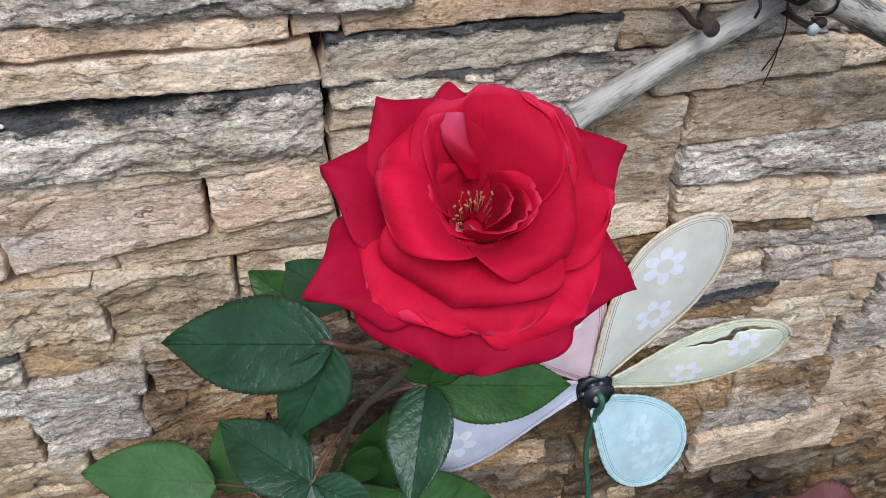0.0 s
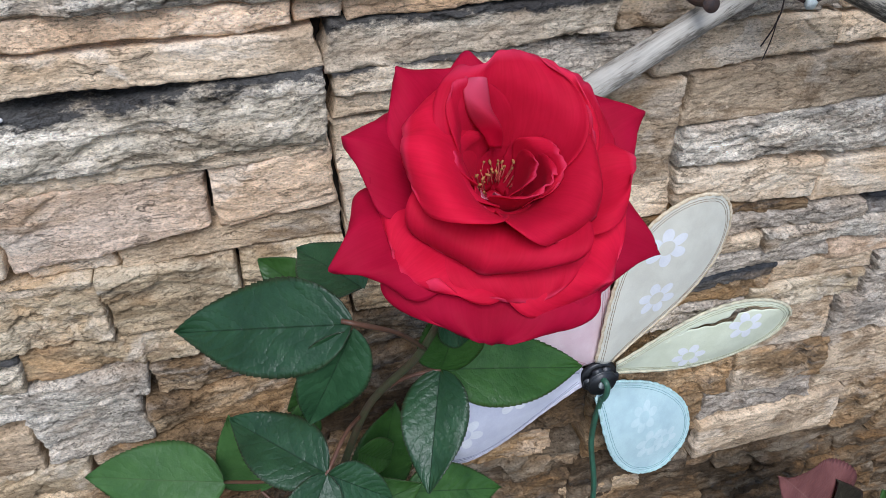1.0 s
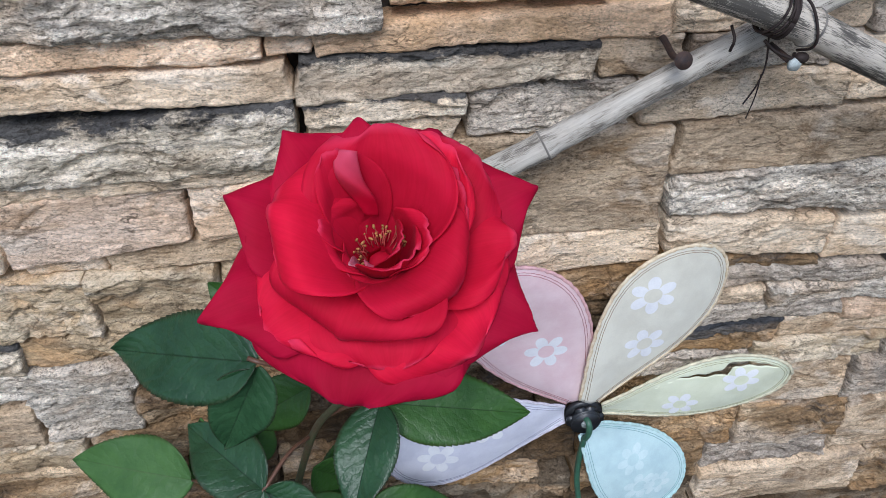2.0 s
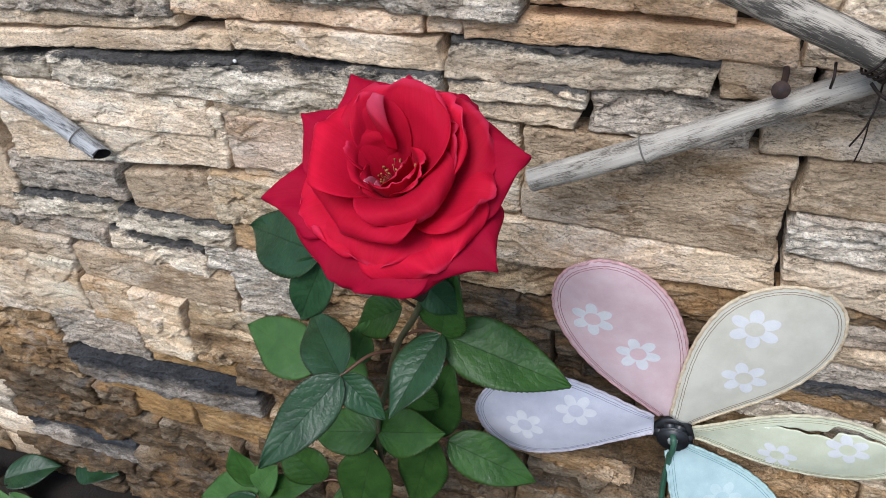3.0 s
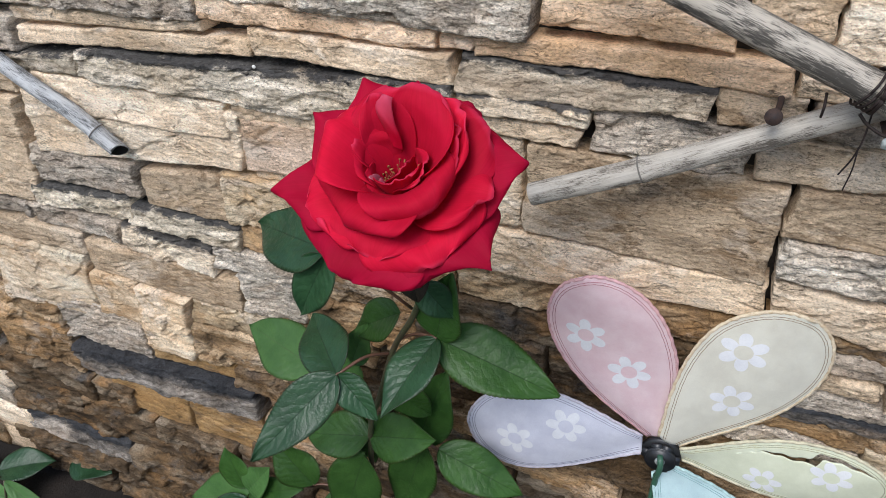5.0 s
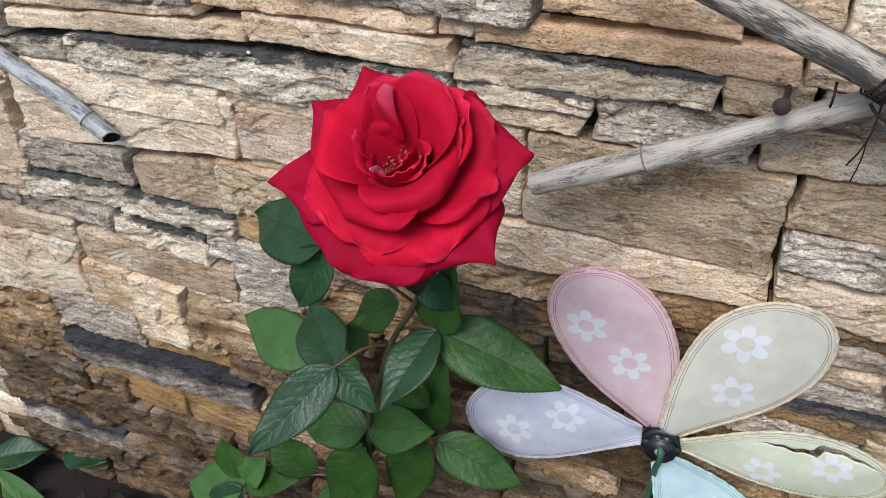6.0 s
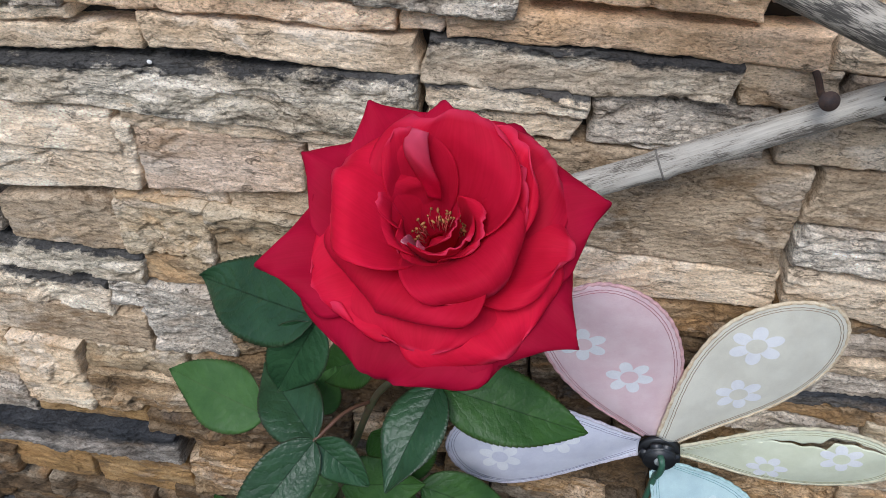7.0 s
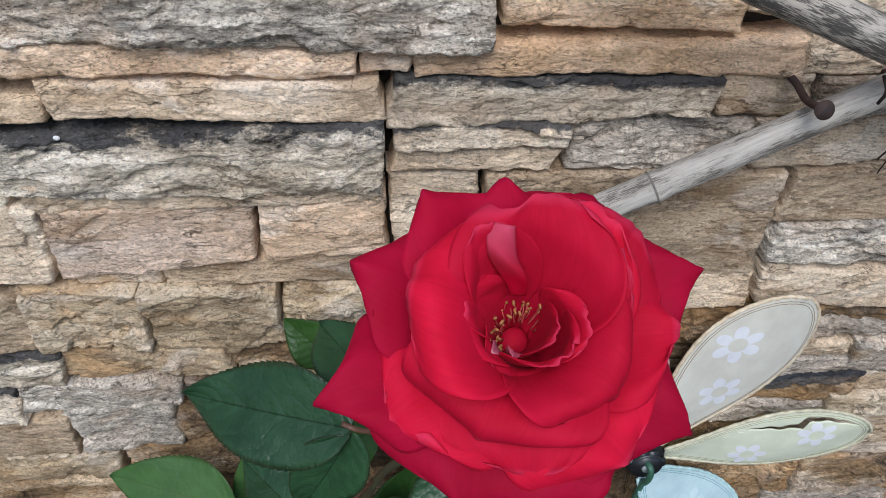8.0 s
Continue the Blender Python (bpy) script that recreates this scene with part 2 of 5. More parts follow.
def leaf_material(name, dark, light, vein, rough=0.5, through=0.2, spec=0.3):
    """Rose leaf: uv.x runs across the blade from -1 to 1 (stored 0 to 1), uv.y from the base to the tip."""
    m, nodes, links, bsdf = material(name)
    uv, info = nodes.new("ShaderNodeUVMap"), nodes.new("ShaderNodeObjectInfo")
    xyz = nodes.new("ShaderNodeSeparateXYZ")
    links.new(uv.outputs[0], xyz.inputs[0])
    across = maths(nodes, links, "ABSOLUTE", maths(nodes, links, "MULTIPLY_ADD", xyz.outputs[0], 2.0), 0.0)
    node = across.node.inputs[0].links[0].from_node
    node.inputs[2].default_value = -1.0
    # side veins climb towards the margin
    tex = nodes.new("ShaderNodeTexCoord")
    drift = maths(nodes, links, "MULTIPLY", grain(nodes, links, tex.outputs["Object"], 70, 3), 1.9)
    climb = maths(nodes, links, "ADD", drift, maths(nodes, links, "SUBTRACT", maths(nodes, links, "MULTIPLY", xyz.outputs[1], 8.0), maths(nodes, links, "MULTIPLY", across, 2.1)))
    saw = maths(nodes, links, "ABSOLUTE", maths(nodes, links, "SUBTRACT", maths(nodes, links, "FRACT", climb, 0), 0.5), 0)
    side = ramp(nodes, [(0.0, (1, 1, 1)), (0.03, (0, 0, 0))])
    links.new(saw, side.inputs[0])
    rib = ramp(nodes, [(0.0, (1, 1, 1)), (0.035, (0, 0, 0))])
    links.new(across, rib.inputs[0])
    broad = grain(nodes, links, tex.outputs["Object"], 45, 4)
    fine = grain(nodes, links, tex.outputs["Object"], 520, 4)
    c = ramp(nodes, [(0.3, dark), (0.7, light)])
    links.new(broad, c.inputs[0])
    tone = maths(nodes, links, "ADD", maths(nodes, links, "MULTIPLY", info.outputs["Random"], 0.3), 0.85)
    colour = blend(nodes, links, 1.0, c.outputs[0], tone, "MULTIPLY")
    colour = blend(nodes, links, maths(nodes, links, "MULTIPLY", side.outputs[0], 0.26), colour, vein)
    colour = blend(nodes, links, maths(nodes, links, "MULTIPLY", rib.outputs[0], 0.8), colour, vein)
    hem = ramp(nodes, [(0.9, (0, 0, 0)), (0.99, (1, 1, 1))])
    links.new(across, hem.inputs[0])
    colour = blend(nodes, links, maths(nodes, links, "MULTIPLY", hem.outputs[0], 0.6), colour, tuple(v * 0.5 + w for v, w in zip(dark, (0.02, 0.0, 0.002))))
    links.new(colour, bsdf.inputs["Base Color"])
    links.new(maths(nodes, links, "ADD", maths(nodes, links, "MULTIPLY", fine, 0.4), rough - 0.18), bsdf.inputs["Roughness"])
    bsdf.inputs["Specular IOR Level"].default_value = spec
    n = relief(nodes, links, maths(nodes, links, "POWER", saw, 0.5), 0.42, 0.0008)
    n = relief(nodes, links, grain(nodes, links, tex.outputs["Object"], 150, 3), 0.6, 0.0016, n)
    n = relief(nodes, links, maths(nodes, links, "POWER", across, 0.4), 0.6, 0.0016, n)
    n = relief(nodes, links, fine, 0.3, 0.0004, n)
    links.new(n, bsdf.inputs["Normal"])
    glow = nodes.new("ShaderNodeBsdfTranslucent")
    links.new(blend(nodes, links, 1.0, colour, (1.2, 1.5, 0.5), "MULTIPLY"), glow.inputs["Color"])
    mix = nodes.new("ShaderNodeMixShader")
    mix.inputs[0].default_value = through
    links.new(bsdf.outputs[0], mix.inputs[1])
    links.new(glow.outputs[0], mix.inputs[2])
    links.new(mix.outputs[0], nodes["Material Output"].inputs["Surface"])
    return m


def petal_material(name, deep, bright, edge, hem=0.965, strength=0.5):
    """Velvety rose petal: uv.y runs from the claw to the rim."""
    m, nodes, links, bsdf = material(name)
    uv, info, tex = nodes.new("ShaderNodeUVMap"), nodes.new("ShaderNodeObjectInfo"), nodes.new("ShaderNodeTexCoord")
    xyz = nodes.new("ShaderNodeSeparateXYZ")
    links.new(uv.outputs[0], xyz.inputs[0])
    broad = grain(nodes, links, tex.outputs["Object"], 38, 4)
    fibre = grain(nodes, links, stretched(nodes, links, uv.outputs[0], (60, 3, 1)), 1.0, 5)
    c = ramp(nodes, [(0.3, deep), (0.68, bright)])
    links.new(maths(nodes, links, "ADD", maths(nodes, links, "MULTIPLY", broad, 0.7), maths(nodes, links, "MULTIPLY", fibre, 0.3)), c.inputs[0])
    rim = ramp(nodes, [(hem, (0, 0, 0)), (hem + (1 - hem) * 0.9, (1, 1, 1))])
    links.new(xyz.outputs[1], rim.inputs[0])
    colour = blend(nodes, links, maths(nodes, links, "MULTIPLY", rim.outputs[0], strength), c.outputs[0], edge)
    tone = maths(nodes, links, "ADD", maths(nodes, links, "MULTIPLY", info.outputs["Random"], 0.24), 0.88)
    colour = blend(nodes, links, 1.0, colour, tone, "MULTIPLY")
    links.new(colour, bsdf.inputs["Base Color"])
    bsdf.inputs["Roughness"].default_value = 0.62
    bsdf.inputs["Specular IOR Level"].default_value = 0.1
    bsdf.inputs["Sheen Weight"].default_value = 0.12
    bsdf.inputs["Sheen Roughness"].default_value = 0.35
    bsdf.inputs["Sheen Tint"].default_value = (1.0, 0.12, 0.2, 1)
    n = relief(nodes, links, fibre, 0.25, 0.0006)
    n = relief(nodes, links, grain(nodes, links, tex.outputs["Object"], 900, 3), 0.25, 0.0002, n)
    links.new(n, bsdf.inputs["Normal"])
    glow = nodes.new("ShaderNodeBsdfTranslucent")
    links.new(colour, glow.inputs["Color"])
    mix = nodes.new("ShaderNodeMixShader")
    mix.inputs[0].default_value = 0.5
    links.new(bsdf.outputs[0], mix.inputs[1])
    links.new(glow.outputs[0], mix.inputs[2])
    links.new(mix.outputs[0], nodes["Material Output"].inputs["Surface"])
    return m


def cane_material(name, pale, grey, streak, streaks=0.36, patchy=0.45):
    """Weathered bamboo: uv.x round the cane, uv.y along it in metres."""
    m, nodes, links, bsdf = material(name)
    uv = nodes.new("ShaderNodeUVMap")
    long = grain(nodes, links, stretched(nodes, links, uv.outputs[0], (64, 20, 1)), 1.0, 6, 0.7)
    fibre = grain(nodes, links, stretched(nodes, links, uv.outputs[0], (130, 120, 1)), 1.0, 5, 0.7)
    patch = grain(nodes, links, stretched(nodes, links, uv.outputs[0], (6, 24, 1)), 1.0, 5, 0.6)
    c = ramp(nodes, [(0.36, grey), (0.6, pale)])
    links.new(maths(nodes, links, "ADD", maths(nodes, links, "MULTIPLY", long, 0.5), maths(nodes, links, "MULTIPLY", patch, 0.5)), c.inputs[0])
    s = ramp(nodes, [(streaks, (1, 1, 1)), (streaks + 0.035, (0, 0, 0))])
    links.new(maths(nodes, links, "ADD", maths(nodes, links, "MULTIPLY", fibre, 1 - patchy), maths(nodes, links, "MULTIPLY", patch, patchy)), s.inputs[0])
    colour = blend(nodes, links, maths(nodes, links, "MULTIPLY", s.outputs[0], 0.85), c.outputs[0], streak)
    links.new(colour, bsdf.inputs["Base Color"])
    bsdf.inputs["Roughness"].default_value = 0.8
    bsdf.inputs["Specular IOR Level"].default_value = 0.25
    links.new(relief(nodes, links, fibre, 1.0, 0.0010), bsdf.inputs["Normal"])
    return m


def cloth_material(name, colour, faded, through=0.25):
    m, nodes, links, bsdf = material(name)
    tex = nodes.new("ShaderNodeTexCoord")
    broad = grain(nodes, links, tex.outputs["Object"], 55, 5)
    weave = grain(nodes, links, tex.outputs["Object"], 1500, 2)
    c = ramp(nodes, [(0.36, faded), (0.62, colour)])
    links.new(broad, c.inputs[0])
    shade = blend(nodes, links, 1.0, c.outputs[0], maths(nodes, links, "ADD", maths(nodes, links, "MULTIPLY", weave, 0.25), 0.87), "MULTIPLY")
    links.new(shade, bsdf.inputs["Base Color"])
    bsdf.inputs["Roughness"].default_value = 0.75
    bsdf.inputs["Specular IOR Level"].default_value = 0.3
    bsdf.inputs["Sheen Weight"].default_value = 0.15
    n = relief(nodes, links, broad, 0.25, 0.002)
    links.new(relief(nodes, links, weave, 0.3, 0.0003, n), bsdf.inputs["Normal"])
    glow = nodes.new("ShaderNodeBsdfTranslucent")
    links.new(shade, glow.inputs["Color"])
    mix = nodes.new("ShaderNodeMixShader")
    mix.inputs[0].default_value = through
    links.new(bsdf.outputs[0], mix.inputs[1])
    links.new(glow.outputs[0], mix.inputs[2])
    links.new(mix.outputs[0], nodes["Material Output"].inputs["Surface"])
    return m


# dark core colour that stands for the shade deep in the dry joints
JOINT_SHADE = plain("dark_joint_shade", (0.05, 0.04, 0.032), 0.95, 0.3, 40, 0.002)
# very dark brown ground
SOIL = plain("dark_soil", (0.018, 0.012, 0.008), 0.95, 0.3, 30, 0.004, second=(0.008, 0.006, 0.004))
ROSE = petal_material("red_rose_petal", (0.60, 0.007, 0.033), (0.80, 0.014, 0.066), (0.88, 0.07, 0.17), 0.95, 0.6)
ROSE_OUT = petal_material("crimson_rose_petal", (0.44, 0.004, 0.030), (0.60, 0.008, 0.056), (0.38, 0.01, 0.06))
PETALOID = petal_material("pale_petaloid", (0.6, 0.06, 0.14), (0.8, 0.35, 0.42), (0.9, 0.6, 0.65))
ROSE_PALE = petal_material("pale_rose_fold", (0.54, 0.002, 0.025), (0.75, 0.005, 0.050), (0.84, 0.15, 0.26), 0.70, 0.8)
LEAF_DARK = leaf_material("dark_rose_leaf", (0.013, 0.042, 0.016), (0.032, 0.086, 0.034), (0.008, 0.022, 0.008), 0.36, 0.13, 0.34)
LEAF_MID = leaf_material("green_rose_leaf", (0.020, 0.060, 0.010), (0.050, 0.120, 0.024), (0.020, 0.045, 0.012), 0.40, 0.18, 0.30)
LEAF_LIGHT = leaf_material("light_rose_leaf", (0.056, 0.135, 0.036), (0.095, 0.205, 0.056), (0.075, 0.130, 0.045), 0.45, 0.3)
LEAF_RED = leaf_material("reddish_leaf", (0.13, 0.045, 0.042), (0.21, 0.085, 0.075), (0.26, 0.13, 0.11), 0.45, 0.2)
LEAF_DRY = leaf_material("dry_leaf", (0.011, 0.009, 0.006), (0.036, 0.029, 0.017), (0.055, 0.045, 0.026), 0.7, 0.1, 0.2)
STEM = plain("green_stem", (0.055, 0.075, 0.03), 0.5, 0.2, 80, 0.0006, second=(0.075, 0.045, 0.028))
TWIG = plain("red_leaf_stalk", (0.13, 0.06, 0.035), 0.5, 0.2, 120)
STAMEN = plain("yellow_anther", (0.42, 0.19, 0.06), 0.7, 0.2, 300)
FILAMENT = plain("pale_filament", (0.48, 0.07, 0.06), 0.6, 0.1, 300)
CANE = cane_material("weathered_bamboo", (0.62, 0.575, 0.50), (0.34, 0.30, 0.245), (0.09, 0.075, 0.06), 0.44)
CANE_BLACK = cane_material("blackened_bamboo", (0.62, 0.555, 0.46), (0.40, 0.35, 0.285), (0.03, 0.028, 0.026), 0.475, 0.5)
CANE_MOTTLED = cane_material("mottled_bamboo", (0.62, 0.62, 0.61), (0.38, 0.38, 0.37), (0.04, 0.042, 0.045), 0.45, 0.4)
NODE = plain("dark_cane_joint", (0.20, 0.18, 0.155), 0.85, 0.3, 200, 0.0004)
HOLLOW = plain("shaded_hollow", (0.02, 0.016, 0.012), 0.95, 0.2, 80)
RUST = plain("rusty_iron", (0.10, 0.06, 0.045), 0.75, 0.3, 200, 0.0006, 0.5, second=(0.035, 0.03, 0.032))
WIRE = plain("rusty_wire", (0.035, 0.022, 0.018), 0.7, 0.3, 300, 0.0003, 0.4)
GALV = plain("pale_cap_and_glint", (0.46, 0.50, 0.48), 0.5, 0.25, 300, 0.0006, 0.3)
PINK = cloth_material("faded_pink_cloth", (0.85, 0.67, 0.68), (0.78, 0.57, 0.59))
CREAM = cloth_material("faded_cream_cloth", (0.80, 0.775, 0.665), (0.72, 0.69, 0.585), 0.28)
LIME = cloth_material("faded_yellow_green_cloth", (0.79, 0.81, 0.63), (0.70, 0.72, 0.54))
AQUA = cloth_material("faded_aqua_cloth", (0.58, 0.74, 0.74), (0.48, 0.63, 0.65))
LILAC = cloth_material("faded_lavender_cloth", (0.75, 0.75, 0.82), (0.65, 0.65, 0.73))
PRINT_AQUA = cloth_material("faint_aqua_print", (0.68, 0.80, 0.80), (0.56, 0.70, 0.71))
PRINT = cloth_material("white_daisy_print", (0.90, 0.90, 0.91), (0.80, 0.80, 0.82))
EDGE = {
    "pink": (plain("pink_edging", (0.72, 0.42, 0.42), 0.85, 0.2, 200, 0.0006), plain("pink_thread", (0.50, 0.20, 0.22), 0.8, 0.2, 300)),
    "cream": (plain("tan_edging", (0.74, 0.64, 0.47), 0.85, 0.25, 200, 0.0006, second=(0.42, 0.29, 0.16)), plain("brown_thread", (0.34, 0.25, 0.16), 0.8, 0.2, 300)),
    "lime": (plain("straw_edging", (0.66, 0.60, 0.42), 0.85, 0.25, 200, 0.0006), plain("olive_thread", (0.42, 0.40, 0.25), 0.8, 0.2, 300)),
    "aqua": (plain("aqua_edging", (0.50, 0.70, 0.68), 0.85, 0.2, 200, 0.0006), plain("teal_thread", (0.25, 0.45, 0.45), 0.8, 0.2, 300)),
    "lilac": (plain("lilac_edging", (0.60, 0.56, 0.62), 0.85, 0.2, 200, 0.0006), plain("grey_thread", (0.34, 0.33, 0.42), 0.8, 0.2, 300)),
}
BLACK_PLASTIC = plain("black_plastic", (0.018, 0.019, 0.021), 0.4, 0.2, 100)
GREEN_METAL = plain("green_painted_metal", (0.04, 0.125, 0.075), 0.45, 0.25, 150, 0.0003, second=(0.03, 0.07, 0.045))
LICHEN = plain("white_lichen", (0.75, 0.74, 0.7), 0.9, 0.1, 300)

# ---- mesh helpers ----
def link_mesh(name, mesh, mat, parent=None, label="", smooth=True):
    if mat:
        mesh.materials.append(mat)
    if smooth:
        mesh.polygons.foreach_set("use_smooth", [True] * len(mesh.polygons))
    ob = new(name, mesh)
    if parent:
        ob.parent = parent
    if label:
        ob["label"] = label
    return ob


def part(name, bm, mat, parent, label="", smooth=True):
    mesh = bpy.data.meshes.new(name)
    bm.to_mesh(mesh)
    bm.free()
    return link_mesh(name, mesh, mat, parent, label, smooth)


def sheet(name, grid, uv, mat, parent=None, label="", thick=0.0):
    """A sheet from a rows x columns x 3 array of places; thick adds a solid modifier's worth of depth."""
    rows, cols = grid.shape[:2]
    idx = np.arange(rows * cols).reshape(rows, cols)
    quads = np.stack([idx[:-1, :-1], idx[:-1, 1:], idx[1:, 1:], idx[1:, :-1]], -1).reshape(-1, 4)
    mesh = bpy.data.meshes.new(name)
    mesh.from_pydata(grid.reshape(-1, 3).tolist(), [], quads.tolist())
    if uv is not None:
        layer = mesh.uv_layers.new(name="UVMap")
        layer.data.foreach_set("uv", uv.reshape(-1, 2)[quads.ravel()].astype(np.float32).ravel())
    ob = link_mesh(name, mesh, mat, parent, label)
    if thick:
        s = ob.modifiers.new("thickness", "SOLIDIFY")
        s.thickness, s.offset = thick, 0
    return ob


def tube_grid(points, radii, sides=12, wobble=None):
    """Rings of a tube along points, with uv: round, and metres along."""
    pts = [Vector(p) for p in points]
    rings, uvs, along = [], [], 0.0
    side = None
    for k, p in enumerate(pts):
        way = (pts[min(k + 1, len(pts) - 1)] - pts[max(k - 1, 0)]).normalized()
        if side is None:
            side = way.orthogonal().normalized()
        side = (side - way * side.dot(way)).normalized()
        up = way.cross(side)
        if k:
            along += (p - pts[k - 1]).length
        ring = []
        for s in range(sides + 1):
            a = 2 * math.pi * s / sides
            r = radii[k] * (1 + (wobble(a, along) if wobble else 0))
            ring.append(p + (side * math.cos(a) + up * math.sin(a)) * r)
        rings.append([tuple(v) for v in ring])
        uvs.append([(s / sides, along) for s in range(sides + 1)])
    return np.array(rings), np.array(uvs)


def tube(name, points, radii, mat, parent=None, label="", sides=10, wobble=None):
    if isinstance(radii, (int, float)):
        radii = [radii] * len(points)
    # closed ends
    points = [points[0], *points, points[-1]]
    radii = [1e-5, *radii, 1e-5]
    pts = [Vector(p) for p in points]
    pts[0] = pts[1] + (pts[1] - pts[2]).normalized() * 1e-5
    pts[-1] = pts[-2] + (pts[-2] - pts[-3]).normalized() * 1e-5
    g, uv = tube_grid(pts, radii, sides, wobble)
    return sheet(name, g, uv, mat, parent, label)


def smooth_path(points, steps=6):
    """A Catmull-Rom line through points."""
    p = [Vector(v) for v in points]
    p = [p[0] * 2 - p[1], *p, p[-1] * 2 - p[-2]]
    out = []
    for k in range(1, len(p) - 2):
        for s in range(steps):
            t = s / steps
            a, b, c, d = p[k - 1], p[k], p[k + 1], p[k + 2]
            out.append(0.5 * ((2 * b) + (c - a) * t + (2 * a - 5 * b + 4 * c - d) * t * t + (3 * b - a - 3 * c + d) * t**3))
    out.append(p[-2])
    return out


def value_noise(x, y, seed):
    """Smooth noise in 0 to 1 for arrays."""
    xi, yi = np.floor(x).astype(np.int64), np.floor(y).astype(np.int64)
    fx, fy = x - xi, y - yi
    fx, fy = fx * fx * (3 - 2 * fx), fy * fy * (3 - 2 * fy)

    def corner(a, b):
        h = (a * 374761393 + b * 668265263 + seed * 2147483647) & 0xFFFFFFFF
        h = ((h ^ (h >> 13)) * 1274126177) & 0xFFFFFFFF
        return ((h ^ (h >> 16)) & 0xFFFF) / 65535.0

    top = corner(xi, yi) * (1 - fx) + corner(xi + 1, yi) * fx
    low = corner(xi, yi + 1) * (1 - fx) + corner(xi + 1, yi + 1) * fx
    return top * (1 - fy) + low * fy


def fbm(x, y, seed, octaves=4, gain=0.5):
    total, size, norm = 0.0, 1.0, 0.0
    for k in range(octaves):
        total = total + size * value_noise(x * 2**k, y * 2**k, seed + 31 * k)
        norm += size
        size *= gain
    return total / norm


# ---- the stone wall ----
STEP = 0.0011
count = [0]


def terraces(level, x, seed, amount, sharp):
    """Thin beds: level counts them upwards; each one steps in or out by its own uneven depth."""
    k = np.floor(level)
    f = np.clip((level - k) / sharp, 0, 1)
    own = lambda q: fbm(x * 34 + q * 3.71, q * 5.3 + x * 0.0, seed, 4, 0.55)  # noqa: E731
    return amount * (own(k - 1) * (1 - f) + own(k) * f - 0.5)


def stone_grid(x0, x1, zb0, zb1, zt0, zt1, proud, bulk=1.0, plate=0.002, facet=0.0, step=None):
    """Front face and returns of one split ledge stone: thin uneven beds, spalled plates and broken facets. proud in millimetres."""
    step = step or STEP
    count[0] += 1
    seed = count[0] * 7 + 11
    rng = np.random.RandomState(seed)
    wide, high = x1 - x0, 0.5 * (zt0 + zt1 - zb0 - zb1)
    nx, nz = max(7, int(wide / (step * 1.25))), max(6, int(high / step))
    u, v = np.meshgrid(np.linspace(0, 1, nx), np.linspace(0, 1, nz))
    raw = x0 + wide * u

    def chipped(s, amount):
        # long splits broken by short steps
        long = fbm(raw * 22, raw * 0 + s, seed + s, 2) - 0.5
        steps = np.floor(fbm(raw * 70, raw * 0 + s, seed + s + 3, 2) * 6) / 6 - 0.5
        short = fbm(raw * 260, raw * 0 + s, seed + s + 5, 3) - 0.5
        return amount * (0.8 * long + 0.35 * steps + 0.22 * short)

    low = zb0 + (zb1 - zb0) * u + chipped(1, 0.0048)
    top = zt0 + (zt1 - zt0) * u + chipped(5, 0.0048)
    z = low + (top - low) * v
    lean = rng.uniform(-0.004, 0.004)
    left = 0.005 * (fbm(z * 90, z * 0, seed + 3, 4) - 0.5) + lean * (v - 0.5)
    right = 0.005 * (fbm(z * 90, z * 0, seed + 4, 4) - 0.5) + lean * (v - 0.5)
    x = x0 + left + (wide + right - left) * u
    # broken rim
    rim = np.minimum(np.minimum(u * wide, (1 - u) * wide), np.minimum(v * high, (1 - v) * high))
    r = 0.0007 + 0.0036 * np.clip(fbm(x * 45, z * 90, seed + 8, 4) * 1.5 - 0.48, 0, 1)
    t = np.clip(1 - rim / r, 0, 1)
    fall = r * 1.1 * (1 - np.sqrt(np.clip(1 - t * t, 0, 1)))
    warp = fbm(x * 14, z * 10, seed + 9, 4) - 0.5
    tilt = rng.uniform(-0.12, 0.12) * (x - x0)
    ragged = fbm(x * 190, z * 120, seed + 24, 4, 0.6) - 0.5
    level = z + tilt + 0.013 * warp + 0.0042 * ragged
    form = terraces(level / 0.0105, x, seed + 12, 0.013 * bulk, 0.09)
    form = form + terraces(level / 0.0042 + 0.8 * (fbm(x * 40, z * 30, seed + 19, 2) - 0.5), x * 1.7, seed + 13, 0.001 + 0.0045 * bulk * bulk, 0.25)
    form = form + 0.006 * bulk * (fbm(x * 16, z * 24, seed + 15, 3) - 0.5)
    # plates spalled off the face, with ragged scarps between them
    q = 6.0 * fbm(x * 7 + 30, level * 30 + 0.4 * np.sin(x * 40 + seed), seed + 21, 6, 0.56)
    k = np.floor(q)
    form = form + plate * (k - 3 + np.clip((q - k) / 0.10, 0, 1))
    if facet:
        # broken rubble: every facet has its own slope and depth
        cells = max(3, int(wide * high / 0.00034))
        cx, cz = x0 + wide * rng.rand(cells), min(zb0, zb1) + (high + abs(zt1 - zt0)) * rng.rand(cells)
        wx = x + 0.010 * (fbm(x * 60, z * 60, seed + 22, 4) - 0.5)
        wz = z + 0.010 * (fbm(x * 60 + 9, z * 60, seed + 23, 4) - 0.5)
        dist = (wx[..., None] - cx) ** 2 + 2.2 * (wz[..., None] - cz) ** 2
        own = dist.argmin(-1)
        sx, sz, off = rng.uniform(-0.3, 0.3, cells), rng.uniform(-0.35, 0.35, cells), rng.uniform(-1, 1, cells)
